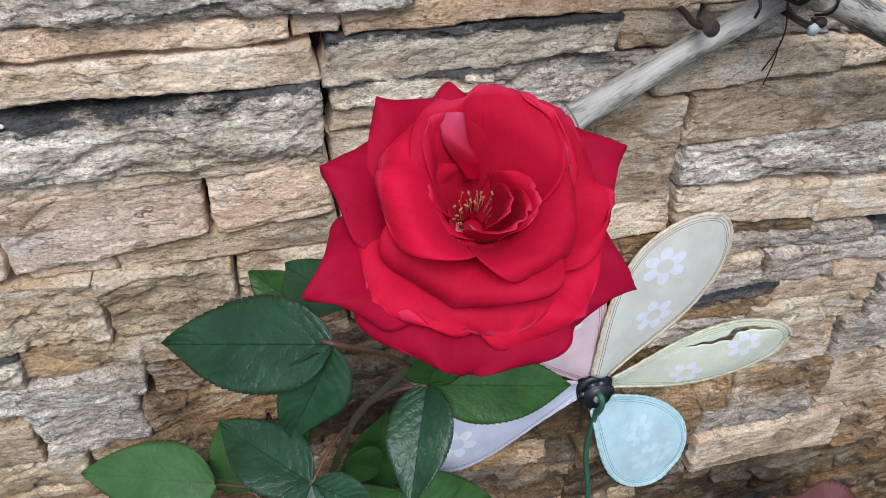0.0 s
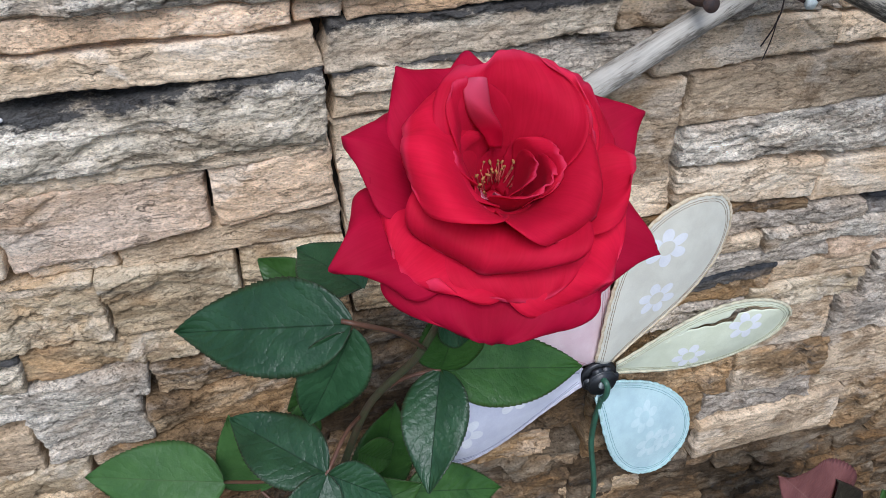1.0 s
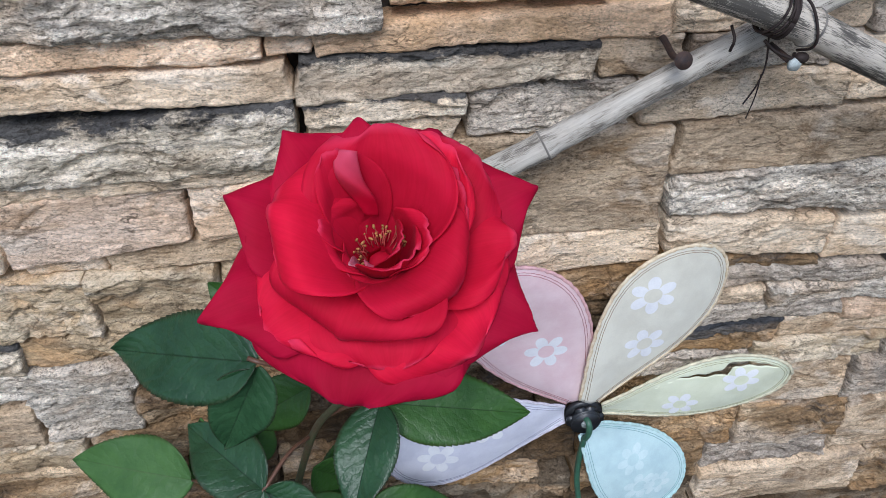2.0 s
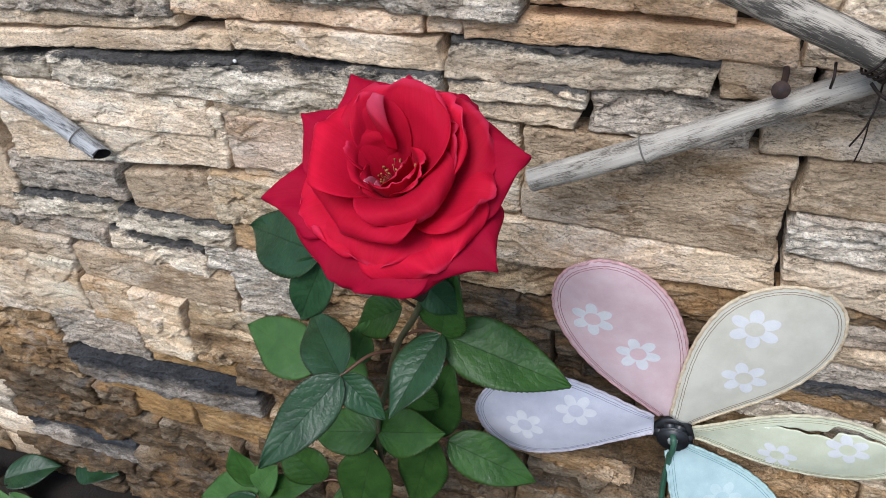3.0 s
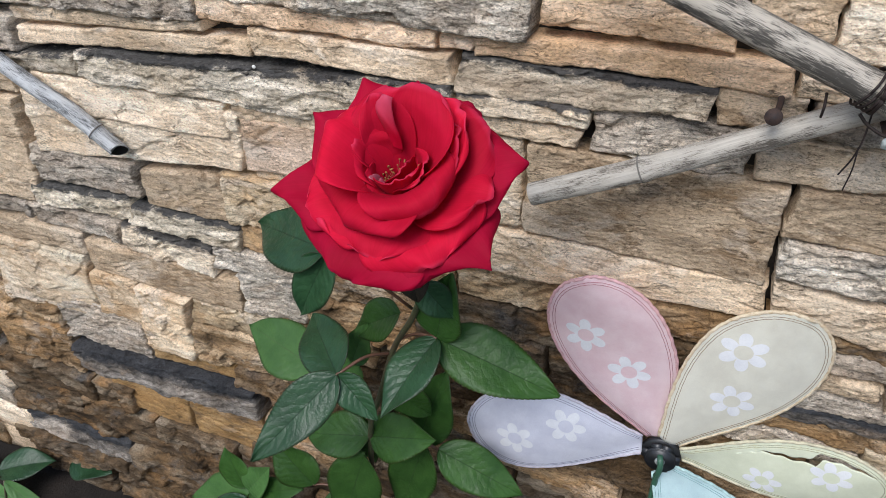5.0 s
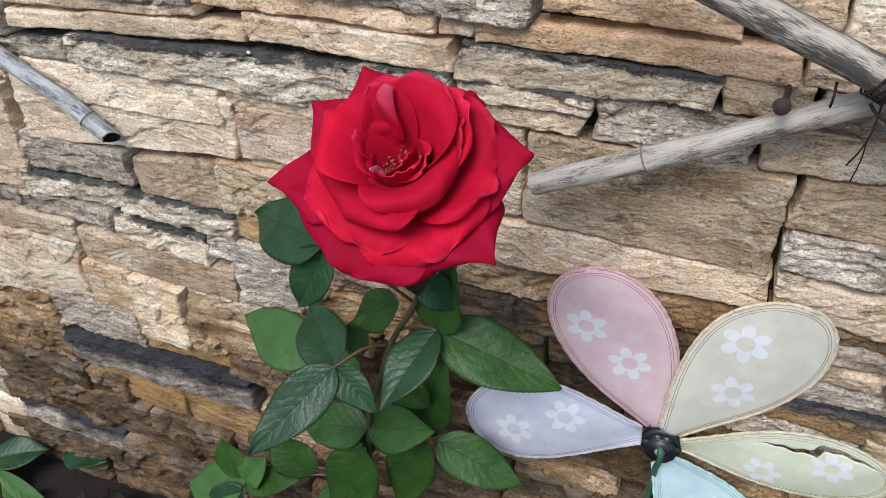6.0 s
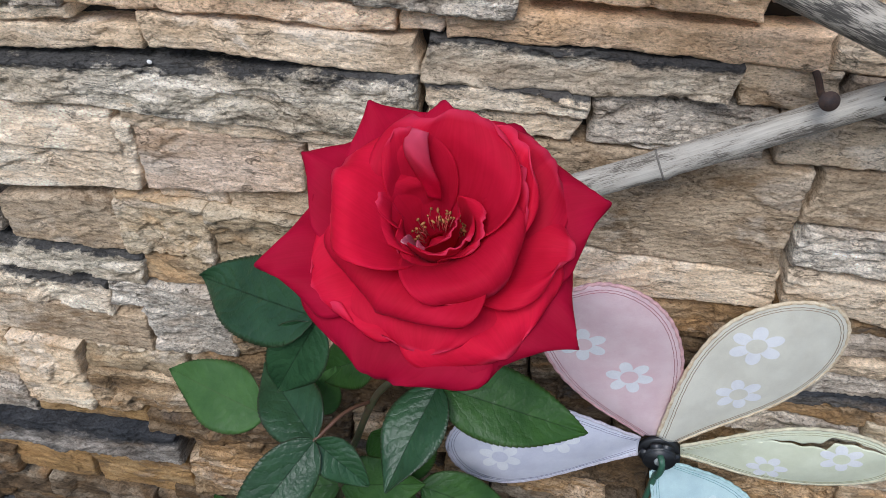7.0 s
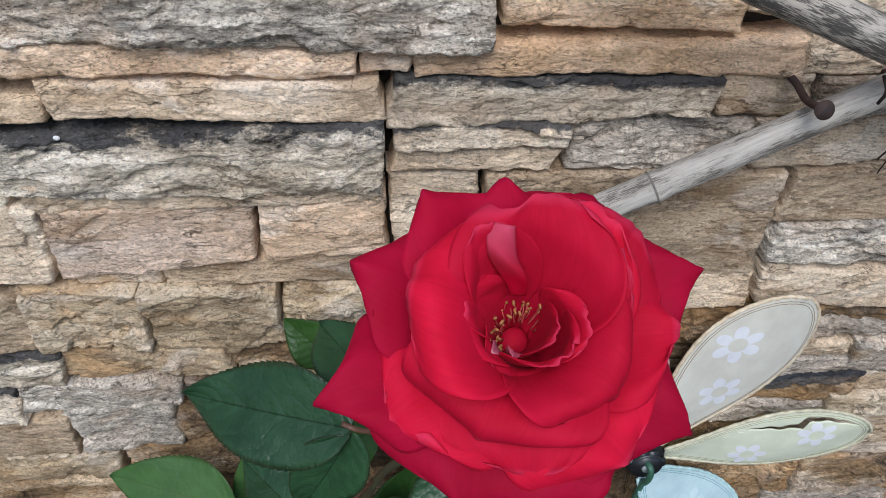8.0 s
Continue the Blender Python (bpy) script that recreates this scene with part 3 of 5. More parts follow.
        form = form + facet * off[own] + facet * 60 * (sx[own] * (x - cx[own]) + sz[own] * (z - cz[own]))
    grit = fbm(x * 260, z * 330, seed + 16, 3) - 0.5
    flake = np.abs(fbm(x * 60, z * 150, seed + 17, 4) - 0.5)
    form = form + (0.0006 + 0.0026 * bulk) * grit - 0.006 * np.clip(0.05 - flake, 0, 1) * 10 * 0.35
    y = -(proud / 1000 + form) + fall
    front = np.stack([x, y, z], -1)
    # returns into the wall
    pad = np.pad(front, ((1, 1), (1, 1), (0, 0)), mode="edge")
    ring = np.zeros(pad.shape[:2], bool)
    ring[[0, -1], :] = True
    ring[:, [0, -1]] = True
    pad[ring, 1] = 0.03
    return pad


# how strongly each kind of stone is split into beds
BULK = {"t": 0.14, "c": 0.09, "p": 0.07, "o": 0.15, "s": 0.09, "g": 0.75, "w": 0.8, "k": 0.75, "d": 0.6, "b": 0.6, "u": 0.6, "r": 0.16, "n": 0.7, "e": 0.14, "m": 0.35}
# how far plates have spalled off its face, and how far it is broken into facets
PLATE = {"t": 0.0014, "c": 0.0017, "p": 0.0011, "o": 0.0015, "s": 0.0010, "g": 0.0026, "w": 0.0022, "k": 0.0024, "d": 0.0030, "b": 0.0022, "u": 0.0022, "r": 0.0017, "n": 0.0020, "e": 0.0013, "m": 0.0028}
FACET = {"b": 0.0040, "u": 0.0040, "r": 0.0017, "m": 0.0030, "w": 0.0008}


def face_uv(grid):
    """Along the stone, and from its bed to its upper ledge."""
    nz, nx = grid.shape[:2]
    u, v = np.meshgrid(np.linspace(0, 1, nx), np.linspace(0, 1, nz))
    return np.stack([u, v], -1)


def stone(parent, tone, *args, **more):
    grid = stone_grid(*args, bulk=BULK[tone], plate=PLATE[tone], facet=FACET.get(tone, 0.0), **more)
    return sheet("stone", grid, face_uv(grid), STONE[tone], parent)


wall = tagged(new("wall_north"), "stacked wall of split tan and grey ledge stones", "wall", kind="structure")
bm = bmesh.new()
bmesh.ops.create_cube(bm, size=1, matrix=pose(0, 0.14, 0.56) @ Matrix.Diagonal((3.0, 0.24, 1.16, 1)))
part("wall_core", bm, JOINT_SHADE, wall, "dark recessed core behind the stones, coloured as joint shade", smooth=False)
TOP_OF_WALL = 1.14


def course(*stones):
    for tone, proud, x0, x1, zb0, zb1, zt0, zt1 in stones:
        stone(wall, tone, x0, x1, zb0, zb1, zt0, zt1, proud)


# uppermost courses in view
course(
    ("g", 6, -0.620, -0.452, 0.656, 0.660, 0.704, 0.706),
    ("g", 7, -0.449, -0.215, 0.667, 0.672, 0.706, 0.712),
    ("w", 12, -0.212, 0.047, 0.692, 0.690, 0.742, 0.738),
    ("o", 2, 0.052, 0.173, 0.699, 0.696, 0.729, 0.722),
    ("t", 3, 0.176, 0.223, 0.707, 0.703, 0.740, 0.736),
    ("c", 5, 0.226, 0.340, 0.697, 0.699, 0.744, 0.744),
    ("g", 5, 0.343, 0.470, 0.692, 0.690, 0.740, 0.738),
)
course(
    ("t", 3, -0.600, -0.484, 0.624, 0.620, 0.653, 0.656),
    ("t", 4, -0.411, -0.216, 0.650, 0.664, 0.664, 0.670),
    ("o", 6, -0.213, -0.0175, 0.674, 0.676, 0.6915, 0.690),
    ("o", 5, -0.0165, 0.0095, 0.6755, 0.676, 0.690, 0.689),
    ("o", 7, 0.010, 0.209, 0.676, 0.676, 0.6895, 0.694),
    ("t", 3, 0.212, 0.330, 0.675, 0.672, 0.695, 0.696),
    ("g", 4, 0.333, 0.470, 0.670, 0.668, 0.690, 0.688),
)
course(
    ("g", 5, -0.481, -0.414, 0.622, 0.624, 0.652, 0.654),
    ("t", 5, -0.410, -0.171, 0.631, 0.650, 0.647, 0.664),
    ("t", 9, -0.168, -0.0055, 0.652, 0.651, 0.672, 0.674),
    ("d", 8, -0.0015, 0.166, 0.648, 0.653, 0.675, 0.674),
    ("s", 4, 0.169, 0.221, 0.651, 0.651, 0.673, 0.675),
    ("g", 3, 0.224, 0.330, 0.650, 0.648, 0.673, 0.670),
    ("t", 5, 0.333, 0.480, 0.648, 0.644, 0.668, 0.666),
)
course(
    ("t", 3, -0.610, -0.440, 0.580, 0.578, 0.620, 0.618),
    ("k", 8, -0.437, -0.350, 0.606, 0.612, 0.622, 0.628),
    ("k", 12, -0.346, -0.0055, 0.611, 0.609, 0.6335, 0.6525),
    ("t", 9, -0.196, -0.0065, 0.596, 0.603, 0.614, 0.612),
    ("d", 8, -0.001, 0.093, 0.634, 0.636, 0.648, 0.650),
    ("t", 5, -0.001, 0.087, 0.619, 0.619, 0.634, 0.635),
    ("g", 2, 0.095, 0.195, 0.618, 0.618, 0.649, 0.649),
    ("t", 6, 0.198, 0.330, 0.618, 0.622, 0.648, 0.647),
    ("t", 4, 0.333, 0.490, 0.624, 0.622, 0.645, 0.642),
)
course(
    ("c", 11, -0.402, -0.201, 0.573, 0.577, 0.609, 0.608),
    ("c", 6, -0.428, -0.192, 0.524, 0.549, 0.611, 0.600),
    ("p", 8, -0.189, -0.078, 0.548, 0.561, 0.598, 0.600),
    ("o", 6, -0.0755, -0.005, 0.559, 0.563, 0.601, 0.602),
    ("c", 4, -0.001, 0.049, 0.537, 0.548, 0.617, 0.617),
    ("s", 7, 0.052, 0.223, 0.545, 0.542, 0.615, 0.616),
    ("s", 7, 0.227, 0.420, 0.580, 0.583, 0.616, 0.621),
    ("w", 8, 0.229, 0.430, 0.549, 0.540, 0.5795, 0.582),
    ("t", 6, 0.433, 0.560, 0.550, 0.545, 0.618, 0.618),
)
course(
    ("t", 2, -0.185, -0.136, 0.541, 0.540, 0.550, 0.555),
    ("s", 3, -0.134, -0.004, 0.538, 0.540, 0.558, 0.559),
    ("t", 6, 0.000, 0.228, 0.500, 0.512, 0.542, 0.540),
    ("c", 6, 0.232, 0.354, 0.516, 0.502, 0.545, 0.535),
    ("t", 5, 0.358, 0.450, 0.497, 0.492, 0.532, 0.530),
    ("s", 5, 0.453, 0.580, 0.495, 0.490, 0.538, 0.534),
)
course(
    ("t", 4, -0.620, -0.450, 0.478, 0.480, 0.575, 0.572),
    ("g", 5, -0.446, -0.318, 0.486, 0.495, 0.526, 0.529),
    ("s", 6, -0.309, -0.216, 0.491, 0.490, 0.527, 0.537),
    ("m", 7, -0.219, -0.151, 0.490, 0.490, 0.543, 0.541),
    ("m", 9, -0.149, -0.070, 0.490, 0.492, 0.540, 0.538),
    ("m", 4, -0.068, -0.003, 0.490, 0.490, 0.537, 0.536),
)
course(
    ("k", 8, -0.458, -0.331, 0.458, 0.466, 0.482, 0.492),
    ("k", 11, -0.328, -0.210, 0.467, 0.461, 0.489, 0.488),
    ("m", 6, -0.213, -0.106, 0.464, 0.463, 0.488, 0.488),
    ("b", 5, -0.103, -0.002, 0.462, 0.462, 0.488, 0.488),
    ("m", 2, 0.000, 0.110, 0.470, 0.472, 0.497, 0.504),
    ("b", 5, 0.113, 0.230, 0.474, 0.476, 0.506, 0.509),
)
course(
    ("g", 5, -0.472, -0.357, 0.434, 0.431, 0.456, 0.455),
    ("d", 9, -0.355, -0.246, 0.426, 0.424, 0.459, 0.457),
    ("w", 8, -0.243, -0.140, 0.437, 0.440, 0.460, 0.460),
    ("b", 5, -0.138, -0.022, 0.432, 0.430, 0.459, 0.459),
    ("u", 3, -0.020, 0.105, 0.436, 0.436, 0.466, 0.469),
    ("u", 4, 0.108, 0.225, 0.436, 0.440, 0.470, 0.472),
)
course(
    ("t", 5, -0.660, -0.461, 0.456, 0.458, 0.484, 0.482),
    ("g", 5, -0.560, -0.475, 0.434, 0.436, 0.452, 0.454),
    ("s", 5, -0.556, -0.412, 0.404, 0.405, 0.431, 0.428),
    ("b", 5, -0.680, -0.551, 0.330, 0.332, 0.422, 0.422),
    ("p", 4, -0.690, -0.624, 0.480, 0.480, 0.570, 0.572),
)
# thin uneven beds beside the pinwheel
course(
    ("b", 4, 0.233, 0.355, 0.496, 0.490, 0.513, 0.499),
    ("g", 7, 0.233, 0.412, 0.481, 0.474, 0.495, 0.488),
    ("n", 5, 0.415, 0.640, 0.474, 0.468, 0.491, 0.486),
    ("s", 8, 0.233, 0.318, 0.462, 0.462, 0.480, 0.477),
    ("w", 9, 0.321, 0.460, 0.459, 0.455, 0.475, 0.472),
    ("b", 5, 0.463, 0.640, 0.452, 0.448, 0.472, 0.467),
    ("g", 5, 0.230, 0.388, 0.445, 0.442, 0.460, 0.458),
    ("p", 7, 0.391, 0.520, 0.436, 0.432, 0.457, 0.453),
    ("s", 6, 0.523, 0.650, 0.430, 0.426, 0.450, 0.446),
    ("n", 8, 0.226, 0.340, 0.431, 0.430, 0.444, 0.443),
    ("s", 6, 0.343, 0.440, 0.420, 0.417, 0.441, 0.434),
    ("w", 9, 0.443, 0.640, 0.412, 0.406, 0.431, 0.425),
    ("b", 5, 0.206, 0.338, 0.414, 0.412, 0.430, 0.429),
    ("g", 7, 0.203, 0.322, 0.398, 0.396, 0.413, 0.411),
    ("m", 6, 0.325, 0.438, 0.392, 0.386, 0.419, 0.415),
    ("g", 6, 0.441, 0.640, 0.384, 0.382, 0.411, 0.404),
)
# big pale blocks low on the wall
course(
    ("r", 10, -0.552, -0.416, 0.316, 0.327, 0.402, 0.403),
    ("r", 8, -0.413, -0.355, 0.330, 0.330, 0.386, 0.385),
    ("r", 13, -0.353, -0.292, 0.304, 0.302, 0.385, 0.381),
    ("s", 6, -0.409, -0.222, 0.388, 0.386, 0.425, 0.422),
    ("m", 6, -0.289, -0.196, 0.353, 0.356, 0.383, 0.385),
    ("w", 7, -0.219, -0.150, 0.390, 0.394, 0.434, 0.434),
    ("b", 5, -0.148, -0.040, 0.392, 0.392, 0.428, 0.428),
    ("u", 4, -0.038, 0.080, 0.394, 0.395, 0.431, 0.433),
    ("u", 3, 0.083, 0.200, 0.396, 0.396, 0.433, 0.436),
)
course(
    ("b", 9, -0.640, -0.480, 0.275, 0.278, 0.324, 0.325),
    ("g", 6, -0.478, -0.358, 0.278, 0.276, 0.342, 0.342),
    ("e", 5, -0.356, -0.250, 0.283, 0.286, 0.299, 0.300),
    ("b", 5, -0.292, -0.180, 0.303, 0.306, 0.350, 0.352),
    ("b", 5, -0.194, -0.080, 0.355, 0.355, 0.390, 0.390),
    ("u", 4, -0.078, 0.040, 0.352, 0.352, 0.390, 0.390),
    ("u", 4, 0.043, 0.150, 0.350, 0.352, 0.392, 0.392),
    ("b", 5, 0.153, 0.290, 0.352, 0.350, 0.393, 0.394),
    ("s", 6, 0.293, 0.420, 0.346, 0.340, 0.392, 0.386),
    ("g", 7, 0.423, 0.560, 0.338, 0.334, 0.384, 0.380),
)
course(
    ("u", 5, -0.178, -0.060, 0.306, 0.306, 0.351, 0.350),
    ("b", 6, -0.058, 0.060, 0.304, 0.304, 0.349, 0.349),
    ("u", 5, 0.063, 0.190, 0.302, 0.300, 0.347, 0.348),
    ("b", 6, 0.193, 0.330, 0.298, 0.296, 0.347, 0.344),
    ("b", 7, 0.333, 0.430, 0.292, 0.290, 0.340, 0.337),
    ("s", 9, 0.433, 0.560, 0.270, 0.265, 0.332, 0.330),
    ("t", 6, 0.563, 0.720, 0.262, 0.260, 0.380, 0.376),
)
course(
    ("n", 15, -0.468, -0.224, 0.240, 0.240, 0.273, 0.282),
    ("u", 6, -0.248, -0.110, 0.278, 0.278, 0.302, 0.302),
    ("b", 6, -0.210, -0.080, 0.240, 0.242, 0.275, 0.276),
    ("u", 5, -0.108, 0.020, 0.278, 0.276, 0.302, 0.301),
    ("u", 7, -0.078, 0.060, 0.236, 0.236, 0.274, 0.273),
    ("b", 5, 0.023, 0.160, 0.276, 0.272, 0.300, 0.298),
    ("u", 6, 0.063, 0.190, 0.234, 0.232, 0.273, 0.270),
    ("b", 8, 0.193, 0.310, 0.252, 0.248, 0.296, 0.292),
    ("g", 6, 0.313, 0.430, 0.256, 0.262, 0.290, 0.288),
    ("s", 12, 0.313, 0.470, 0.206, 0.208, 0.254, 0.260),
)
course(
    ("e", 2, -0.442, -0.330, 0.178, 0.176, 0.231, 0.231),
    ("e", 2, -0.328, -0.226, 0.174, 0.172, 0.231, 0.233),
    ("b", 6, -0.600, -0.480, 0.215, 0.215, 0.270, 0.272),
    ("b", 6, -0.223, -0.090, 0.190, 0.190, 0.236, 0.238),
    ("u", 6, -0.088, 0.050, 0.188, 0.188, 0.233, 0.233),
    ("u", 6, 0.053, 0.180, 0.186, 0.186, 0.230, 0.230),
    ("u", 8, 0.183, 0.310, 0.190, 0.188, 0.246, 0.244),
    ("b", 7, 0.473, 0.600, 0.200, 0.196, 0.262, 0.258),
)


def fill(rows, x_from, x_to, tones, seed, step=0.002):
    """Courses where no stone stands out: random lengths, in order from the ground up. Returns the grids."""
    rng = random.Random(seed)
    made = []
    for zb, zt in rows:
        x = x_from - rng.uniform(0, 0.06)
        while x < x_to:
            w = rng.uniform(0.07, 0.2)
            tone = rng.choice(tones)
            made.append((tone, stone_grid(x, min(x + w, x_to + 0.05), zb, zb, zt - 0.002, zt - 0.002, rng.uniform(2, 9), BULK[tone], PLATE[tone], FACET.get(tone, 0.0), step)))
            x += w + 0.003
    return made


LOW_ROWS = [(-0.01, 0.032), (0.033, 0.062), (0.063, 0.104), (0.105, 0.140), (0.141, 0.171)]
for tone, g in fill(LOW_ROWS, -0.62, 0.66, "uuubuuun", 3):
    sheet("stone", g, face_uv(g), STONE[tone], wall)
for tone, g in fill([(0.172, 0.204)], 0.19, 0.62, "uubb", 4) + fill([(0.172, 0.187)], -0.2, 0.18, "uub", 6):
    sheet("stone", g, face_uv(g), STONE[tone], wall)
for tone, g in fill([(0.172, 0.213)], -0.60, -0.46, "ub", 5):
    sheet("stone", g, face_uv(g), STONE[tone], wall)


def joined(name, grids, mat, parent):
    verts, faces, base = [], [], 0
    for g in grids:
        r, c = g.shape[:2]
        idx = base + np.arange(r * c).reshape(r, c)
        faces.append(np.stack([idx[:-1, :-1], idx[:-1, 1:], idx[1:, 1:], idx[1:, :-1]], -1).reshape(-1, 4))
        verts.append(g.reshape(-1, 3))
        base += r * c
    mesh = bpy.data.meshes.new(name)
    mesh.from_pydata(np.concatenate(verts).tolist(), [], np.concatenate(faces).tolist())
    return tagged(link_mesh(name, mesh, mat, parent), kind="stuff")


# the wall beyond, joined
rows, z = [], 0.747
while z < TOP_OF_WALL - 0.03:
    h = random.Random(int(z * 1000)).uniform(0.03, 0.055)
    rows.append((z, min(z + h, TOP_OF_WALL)))
    z += h + 0.002
beyond = fill(rows, -1.45, 1.4, "tcgspw", 8, step=0.007)
side_rows = [(a / 1000, (a + 44) / 1000) for a in range(0, 740, 46)]
beyond += fill(side_rows, -1.45, -0.67, "tcgspb", 9, step=0.007) + fill(side_rows, 0.70, 1.4, "tcgspb", 10, step=0.007)
for tone in "tcgspwb":
    joined("stones", [g for k, g in beyond if k == tone], STONE[tone], wall)

# ---- ground ----
n = 60
gx = np.sign(np.linspace(-1, 1, 2 * n)) * np.abs(np.linspace(-1, 1, 2 * n)) ** 3 * 80
gx, gy = np.meshgrid(gx, gx)
gz = 0.02 * (fbm(gx * 6 + 400, gy * 6 + 400, 5, 3) - 0.5) - 0.004
gz = np.where(np.hypot(gx, gy) > 4, -0.01, gz)
sheet("ground", np.stack([gx, gy, gz], -1), None, SOIL)
tagged(bpy.data.objects["ground"], "dark garden soil at the foot of the wall", "ground", kind="structure")

# ---- leaves ----
def leaf_mesh(name, length, width, fold=0.25, droop=0.15, twist=0.0, teeth=26, seed=0):
    """A serrated leaf blade along +y with its upper side towards +z; base at the origin."""
    rng = np.random.RandomState(seed)
    rows, cols = 131, 13
    v = np.linspace(0, 1, rows)[:, None]
    u = np.linspace(-1, 1, cols)[None, :]
    half = v**0.58 * (1 - v) ** 1.02 / (0.3625**0.58 * 0.6375**1.02)
    half = half * width / 2 + 0.0004
    saw = (v * teeth) % 1.0
    rim = np.abs(u) > 0.99
    reach = half * (1 + np.where(rim, 0.036 * (saw - 0.6), 0))
    x = u * reach
    y = length * (v + 0 * u) + np.where(rim, 0.009 * length * saw, 0)
    wave = 0.05 * width * np.sin(v * 9 + rng.uniform(0, 6)) * u**2 * np.sign(u)
    ripple = 0.003 * width * np.sin((v * 8 - np.abs(u) * 2.1) * 2 * np.pi) * np.abs(u) * (1 - np.abs(u) ** 3)
    z = fold * np.abs(x) - droop * length * (v**2) + wave + ripple - 0.35 * fold * x * x / (width * 0.5)
    a = twist * v
    x, z = x * np.cos(a) - z * np.sin(a) * 0.3, z + x * np.sin(a)
    grid = np.stack([x + 0 * v, y, z + 0 * u], -1)
    uv = np.stack([(u + 1) / 2 + 0 * v, v + 0 * u], -1)
    return grid, uv


def frame_for(base, tip, up):
    """A turn that lays +y from base to tip and +z towards up."""
    b, t = Vector(base), Vector(tip)
    y = (t - b).normalized()
    z = Vector(up)
    z = (z - y * z.dot(y)).normalized()
    x = y.cross(z)
    m = Matrix((x, y, z)).transposed().to_4x4()
    return Matrix.Translation(b) @ m, (t - b).length


def leaf(parent, base, tip, ratio, mat, up=(0.05, -0.6, 0.8), label="", fold=0.22, droop=0.12, twist=0.0, seed=0, name="leaf"):
    m, length = frame_for(base, tip, up)
    grid, uv = leaf_mesh(name, length, length * ratio, fold, droop, twist, seed=seed)
    # raise the bend so that the tip stays in place
    grid[..., 2] += droop * length * np.linspace(0, 1, grid.shape[0])[:, None]
    ob = sheet(name, grid, uv, mat, parent, label, 0.0004)
    ob.matrix_basis = m
    return ob


# ---- the rose bush ----
bush = tagged(new("rose_bush"), "rose bush with glossy serrated leaves and one open red bloom", "plant")
bush.location = (-0.05, -0.06, 0.0)
BUSH = Vector(bush.location)


BEND = Vector((0.010, -0.006, 0.004))


def at(p):
    """A place in the bush's own space; the wind bends the upper shoots a little to one side."""
    p = Vector(p)
    return tuple(p + BEND * min(max((p.z - 0.34) / 0.27, 0.0), 1.0) ** 1.4 - BUSH)


N1, N2, N3 = (0.023, -0.117, 0.521), (-0.043, -0.137, 0.482), (-0.043, -0.092, 0.371)
NECK = (0.0235, -0.157, 0.643)
main = smooth_path([at(p) for p in ((-0.05, -0.06, -0.01), (-0.055, -0.068, 0.2), N3, (-0.030, -0.096, 0.43), (-0.014, -0.104, 0.49), (0.010, -0.124, 0.545), (0.022, -0.138, 0.60), NECK)], 8)
tube("main_stem", main, [0.0027 - 0.0009 * k / (len(main) - 1) for k in range(len(main))], STEM, bush, "thorny brownish green stem", 10, lambda a, s: 0.06 * math.sin(a * 3 + s * 90))


def stalk(*points, r=0.0011, mat=None):
    tube("leaf_stalk", smooth_path([at(p) for p in points], 5), r, mat or TWIG, bush, sides=8)


stalk((-0.010, -0.106, 0.50), (0.006, -0.112, 0.515), N1)
stalk((-0.018, -0.101, 0.48), (-0.030, -0.118, 0.487), N2, r=0.0012)
stalk((0.010, -0.130, 0.552), (-0.008, -0.15, 0.585), (-0.027, -0.16, 0.604), (-0.034, -0.158, 0.606))
stalk(N2, (-0.075, -0.105, 0.445), (-0.1025, -0.0735, 0.4127))
stalk(N3, (-0.022, -0.09, 0.374), (0.003, -0.085, 0.374), (0.013, -0.08, 0.366))
stalk((-0.05, -0.072, 0.26), (-0.10, -0.075, 0.262), (-0.115, -0.08, 0.262))
stalk((-0.052, -0.066, 0.16), (-0.13, -0.07, 0.18), (-0.206, -0.07, 0.192))
stalk((-0.047, -0.08, 0.34), (-0.075, -0.06, 0.36), (-0.085, -0.05, 0.366))


def put(base, tip, ratio, mat, label="", **more):
    put.n += 1
    leaf(bush, at(base), at(tip), ratio * 0.9, mat, label=label, seed=put.n, **more)


put.n = 0
DK, MD, LT = LEAF_DARK, LEAF_MID, LEAF_LIGHT
put(N1, (0.1085, -0.116, 0.497), 0.53, MD, "large deep green leaflet", up=(0.1, -0.62, 0.78), fold=0.15)
put(N1, (0.032, -0.122, 0.580), 0.60, MD, up=(-0.2, -0.95, -0.1))
put(N1, (0.0046, -0.166, 0.486), 0.62, DK, up=(-0.3, -0.5, 0.8))
put((-0.030, -0.160, 0.605), (-0.1015, -0.1225, 0.585), 0.54, DK, "dark bluish green leaflet", up=(-0.1, -0.7, 0.7), fold=0.12)
put((-0.030, -0.160, 0.602), (-0.051, -0.161, 0.5527), 0.58, DK, up=(-0.15, -0.95, 0.25))
put((-0.022, -0.140, 0.606), (-0.045, -0.100, 0.602), 0.7, DK, up=(-0.1, -0.5, 0.85))
put((-0.039, -0.090, 0.566), (-0.063, -0.080, 0.586), 0.8, MD, up=(-0.1, -0.8, 0.6))
put(N2, (-0.085, -0.190, 0.4305), 0.46, DK, "long bluish green leaflet", up=(0.0, -0.86, 0.5), fold=0.18, droop=0.06)
put(N2, (-0.090, -0.088, 0.4853), 0.62, DK, up=(0.05, -0.6, 0.8))
put(N2, (-0.0093, -0.1437, 0.4562), 0.62, DK, up=(0.0, -0.72, 0.7))
put((-0.1025, -0.0735, 0.4127), (-0.1897, -0.0388, 0.406), 0.58, LT, "pale green matt leaflet", up=(0.0, -0.72, 0.7), fold=0.1)
